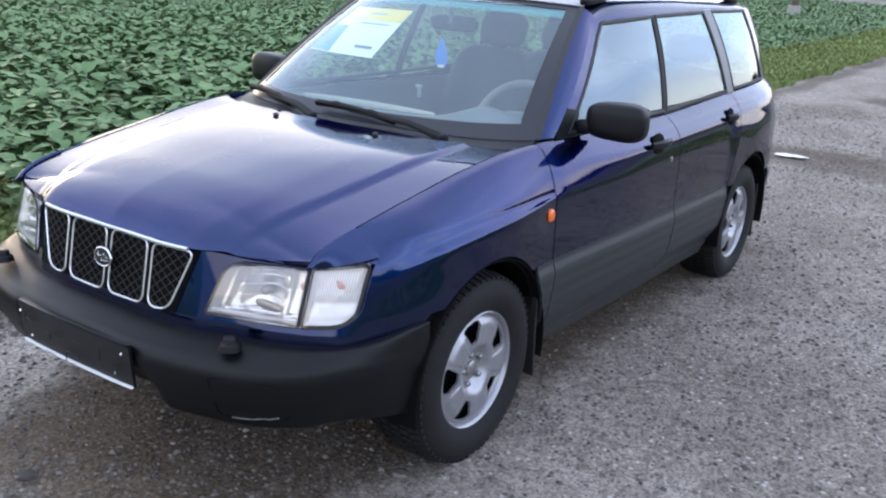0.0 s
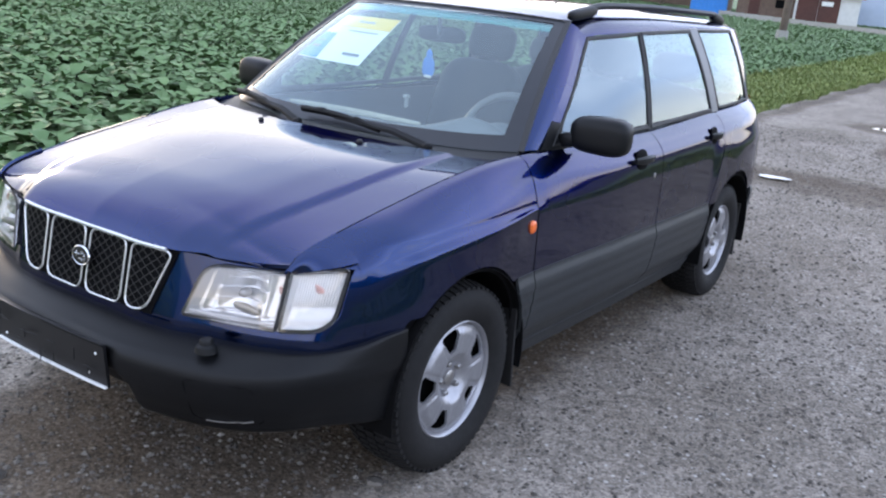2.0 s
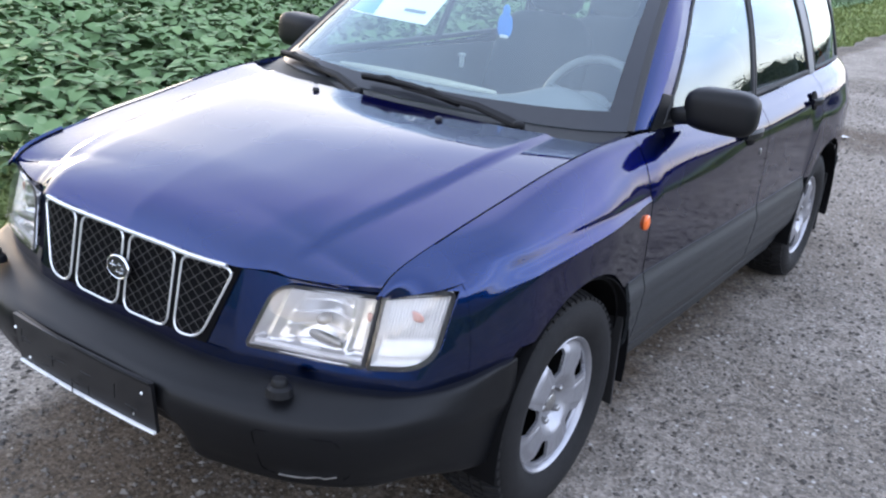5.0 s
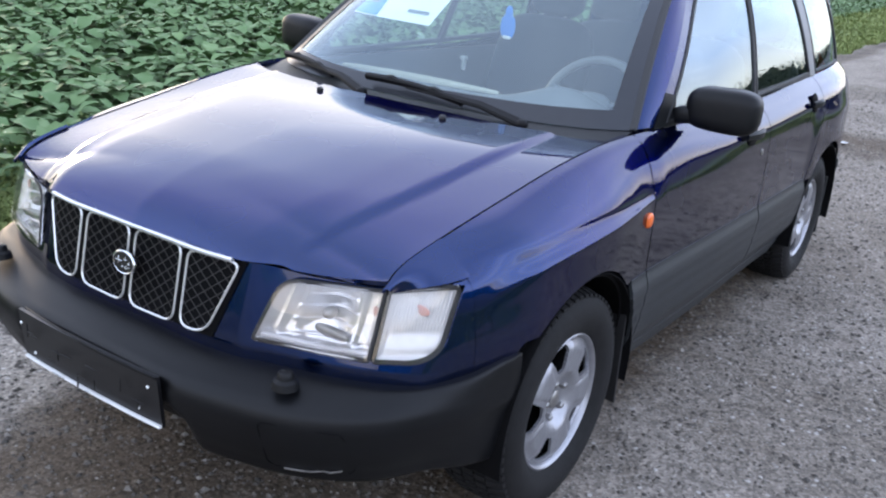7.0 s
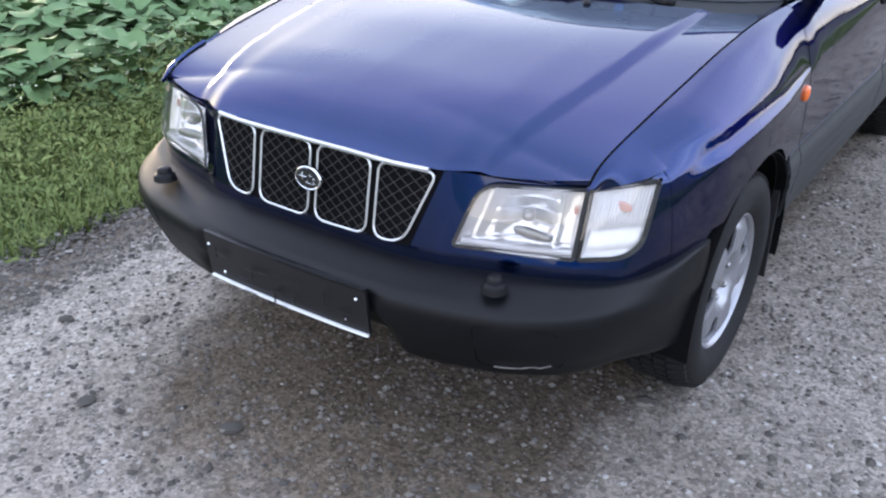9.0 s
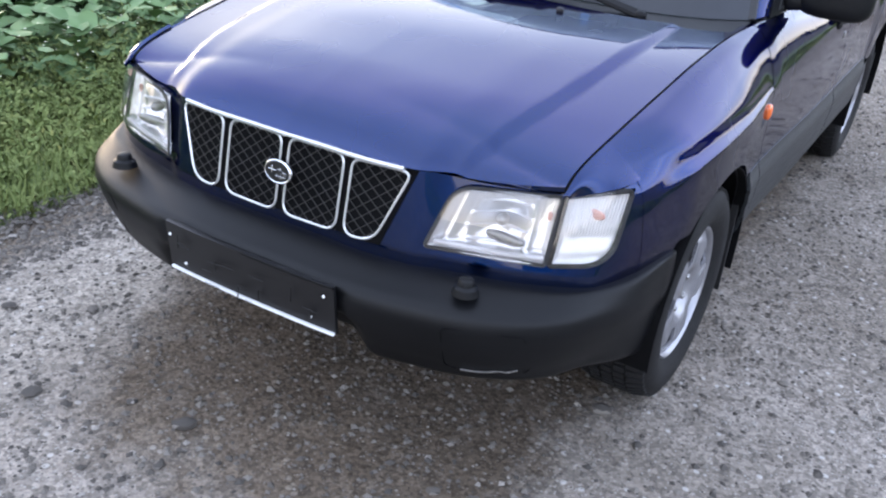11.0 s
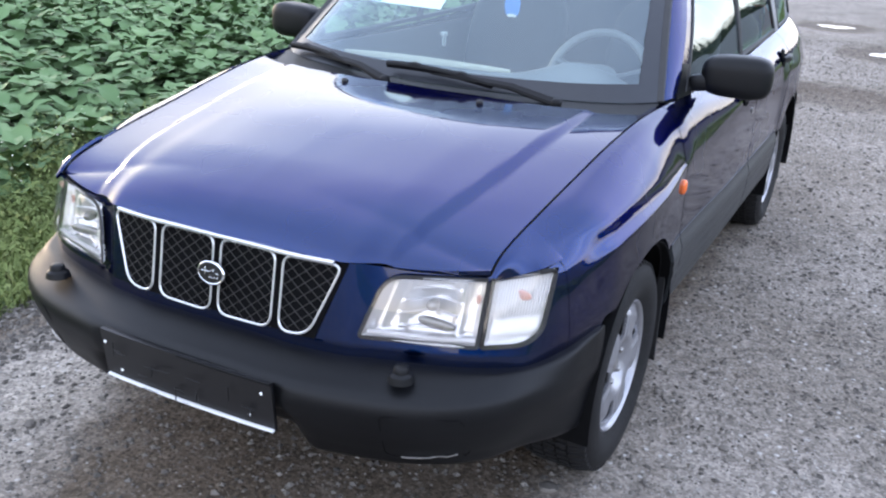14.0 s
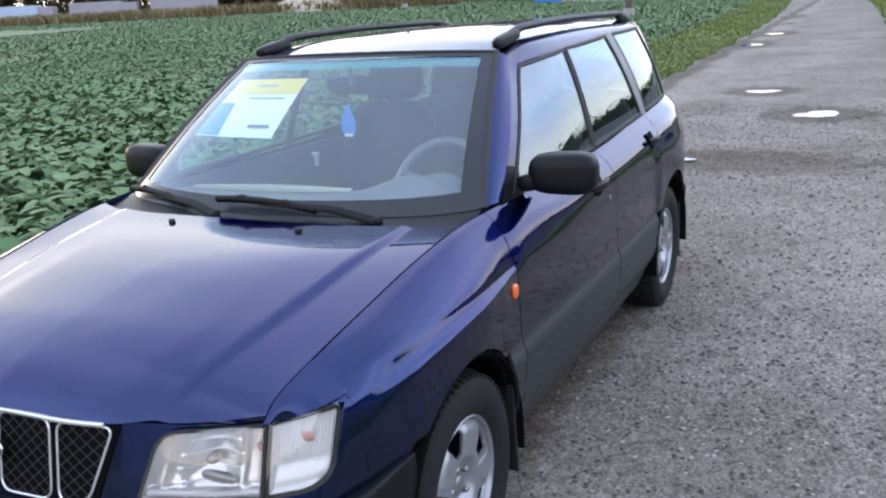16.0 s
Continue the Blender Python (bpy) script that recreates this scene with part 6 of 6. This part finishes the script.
wl = thing("yard_wall", "low grey concrete yard wall", "wall", (0, 0, 0))
for k in range(18):
    a, b = yard_line(k / 18), yard_line((k + 0.985) / 18)
    z = land(*a) - 0.2
    d = Vector((b[0] - a[0], b[1] - a[1], 0))
    m = Matrix.Translation((a[0], a[1], z)) @ Matrix.Rotation(math.atan2(d.y, d.x), 4, "Z")
    V, F = cuboid(0, d.length, -0.12, 0.12, 0, 0.55)
    put("panel", ([m @ v for v in V], F), CONC, wl)
FENCE = mat("fence_wire", (0.20, 0.30, 0.30), 0.5, 0.3, var=0.1)
fe = thing("fence", "grey-green wire fence behind the yard wall", "fence", (0, 0, 0))
for k in range(9):
    x, y = yard_line(0.62 + 0.38 * k / 8)
    z = land(x, y)
    put("post", sweep([(x, y + 0.3, z), (x, y + 0.3, z + 1.9)], ring(0.05, 6), up=(0, 1, 0)), FENCE, fe)
for k in range(8):
    a, b = yard_line(0.62), yard_line(1.0)
    put("wire", sweep([(a[0], a[1] + 0.3, land(*a) + 0.4 + 0.2 * k), (b[0], b[1] + 0.3, land(*b) + 0.4 + 0.2 * k)], ring(0.012, 5)), FENCE, fe)


def pole(x, y, h, lean=0.0):
    e = thing("utility_pole", "weathered wooden utility pole standing in the field", "pole", (x, y))
    put("shaft", sweep([(lean * t, 0, h * t) for t in (0, 0.25, 0.5, 0.75, 1)], ring(0.17, 12), up=(0, 1, 0), scale=lambda q: 1.0 - 0.35 * q), BARK, e)
    put("footing", sweep([(0, 0, 0), (0, 0, 0.5)], ring(0.26, 10), up=(0, 1, 0)), CONC, e)
    put("cross_arm", cuboid(-0.8, 0.8, -0.06, 0.06, h - 0.7, h - 0.56), BARK, e)


pole(-8.2, 38.0, 9.0, 0.1)
pole(-20.9, 69.5, 9.0)
pole(-38.5, 74.0, 9.0)


# trees
def tree(x, y, h, spread, seed, material=TREELEAF, n=1500, leaf=0.30):
    g = random.Random(seed)
    e = thing("tree", "tall broadleaved tree with autumn-tinged green crown", "tree", (x, y))
    limbs = []
    for k in range(7):
        a = k * 2.4 + g.uniform(-0.4, 0.4)
        z0 = h * g.uniform(0.28, 0.6)
        tip = Vector((math.cos(a) * spread * g.uniform(0.5, 0.9), math.sin(a) * spread * g.uniform(0.5, 0.9), min(h * 0.95, z0 + h * g.uniform(0.2, 0.35))))
        limbs.append(sweep([Vector((0, 0, z0)), Vector((0, 0, z0)).lerp(tip, 0.5) + Vector((0, 0, 0.2)), tip], ring(0.09 * h / 8, 7), scale=lambda q: 1 - 0.75 * q))
    trunk = sweep([(g.uniform(-0.1, 0.1) * i, g.uniform(-0.1, 0.1) * i, h * 0.85 * i / 5) for i in range(6)], ring(0.22 * h / 8, 10), up=(0, 1, 0), scale=lambda q: 1.15 - 0.95 * q)
    put("trunk", join(trunk, *limbs), BARK, e)
    q = np.random.default_rng(seed)
    cl = q.normal(0, 1, (26, 3))
    cl /= np.linalg.norm(cl, axis=1)[:, None]
    cl = cl * q.uniform(0.35, 1.0, (26, 1)) * np.array((spread * 0.8, spread * 0.8, h * 0.32)) + np.array((0, 0, h * 0.62))
    k = q.integers(0, 26, n)
    P = cl[k] + q.normal(0, 1, (n, 3)) * spread * 0.20
    V, F = leaves(P[:, 0], P[:, 1], P[:, 2], leaf * q.uniform(0.6, 1.5, n), q.uniform(0, 6.28, n), q.uniform(-1.2, 1.2, n), np.zeros(n), q, 0.9, True)
    c = fast_mesh("crown", V, F, material)
    c.parent = e


for i, (x, y, h, s) in enumerate(((-25.5, 82, 9, 2.4), (-29.5, 86, 11, 3.0), (-22.5, 90, 10, 2.8), (-34, 88, 9, 3.0), (-58, 96, 12, 4.0), (-66, 92, 9, 3.2), (-52, 92, 8, 2.8), (-82, 98, 11, 4), (-96, 92, 9, 3.4), (-112, 90, 12, 4.4), (-15, 92, 12, 3.6))):
    tree(x, y, h, s, 100 + i, n=1100, leaf=0.42)

# reeds and scrub along the far edge, sand heap, hall on the far side
g = np.random.default_rng(51)
reed = lambda g, y: g.uniform(-110, -36, len(y))
V1 = blades(12000, reed, 0, 1, 0.5, 1.5, 52, 0.05)
v = V1[0].reshape(-1, 7, 3)
line_y = 83 + 0.17 * v[:, 0, 0] + 4 * np.random.default_rng(53).random(len(v))
v[..., 1] += line_y[:, None]
v[..., 2] += (land_np(v[:, 0, 0], line_y) - land_np(v[:, 0, 0], 0.5))[:, None]
merged("dry_reeds", [(v.reshape(-1, 3), V1[1])], REED, "strip of dry yellow reeds at the field's end", "reeds")
g = np.random.default_rng(71)
n = 17000
hx = g.uniform(-170, -34, n)
hy = 101 + 0.17 * hx + g.uniform(-1.5, 1.5, n)
hh = (5.0 + 1.2 * np.sin(hx * 0.3) + 0.8 * np.sin(hx * 0.9)) * g.random(n) ** 0.8
merged("far_hedge", [leaves(hx, hy, land_np(hx, hy), g.uniform(0.5, 1.1, n), g.uniform(0, 6.28, n), g.uniform(-1.2, 1.2, n), hh, g, 1.0, True)], leaf_material("hedge_leaf", (0.060, 0.045, 0.025), (0.140, 0.105, 0.055), 0.8), "brownish autumn hedge behind the dry reeds", "hedge")
hp = thing("sand_heap", "pale heap of sand at the field's edge", "heap", (-52.0, 77.0))
put("heap", sheet(lambda u, v: (lambda r, a: (r * 6.5 * math.cos(a), r * 2.5 * math.sin(a), 1.9 * (1 - r ** 1.5) * (0.75 + 0.25 * math.sin(3 * a + 1)) + 0.12 * math.sin(9 * r + 4 * a)))(v, 2 * math.pi * u), 40, 14, 0.0), SAND, hp)
for i, (x, y, l, mt, lab) in enumerate(((-84, 80, 6, FADED, "white lorry body parked on the far yard"), (-93, 76, 5, PALEBLUE, "pale grey trailer parked on the far yard"), (-75, 84, 6, FADED, "white van parked on the far yard"))):
    tr = thing("truck", lab, "truck", (x, y), 35)
    put("body", cuboid(-l / 2, l / 2, -1.2, 1.2, 0.7, 2.3), mt, tr)
    put("cab", cuboid(l / 2, l / 2 + 1.8, -1.1, 1.1, 0.6, 2.1), FADED, tr)
    for xx in (-l / 2 + 1, l / 2 - 1, l / 2 + 1):
        put("tyre", lathe([(0.0, 0.0), (0.5, 0.0), (0.52, 0.1), (0.52, 2.3), (0.5, 2.4), (0, 2.4)], 16, pose(xx, 1.2, 0.5, 90, 0, 0)), RUBBER, tr)

# woods far off on the other side of the lane, seen in the car's glass
g = np.random.default_rng(61)
n = 26000
x = g.uniform(115, 150, n)
y = g.uniform(-260, 1400, n)
ph = 10 + 4 * np.sin(y * 0.045) + 3 * np.sin(y * 0.17 + 1)
wy = np.arange(-260, 1400, 5.0)
wh = 9 + 4 * np.sin(wy * 0.045) + 2.4 * np.sin(wy * 0.17 + 1) + np.random.default_rng(62).uniform(-1.2, 1.2, len(wy))
WV = np.concatenate([np.stack([np.full(len(wy), 134.0), wy, land_np(134.0, wy) - 2], -1), np.stack([np.full(len(wy), 134.0), wy, land_np(134.0, wy) + wh], -1)])
wi = np.arange(len(wy) - 1)
WF = np.concatenate([np.stack([wi, wi + 1, wi + 1 + len(wy)], -1), np.stack([wi, wi + 1 + len(wy), wi + len(wy)], -1)])
merged("far_wood", [(WV, WF), leaves(x, y, land_np(x, y), g.uniform(0.9, 1.9, n), g.uniform(0, 6.28, n), g.uniform(-1.2, 1.2, n), ph * g.random(n) ** 0.7, g, 1.0, True)], WOODLEAF, "dark belt of woodland far across the fields", "woodland")
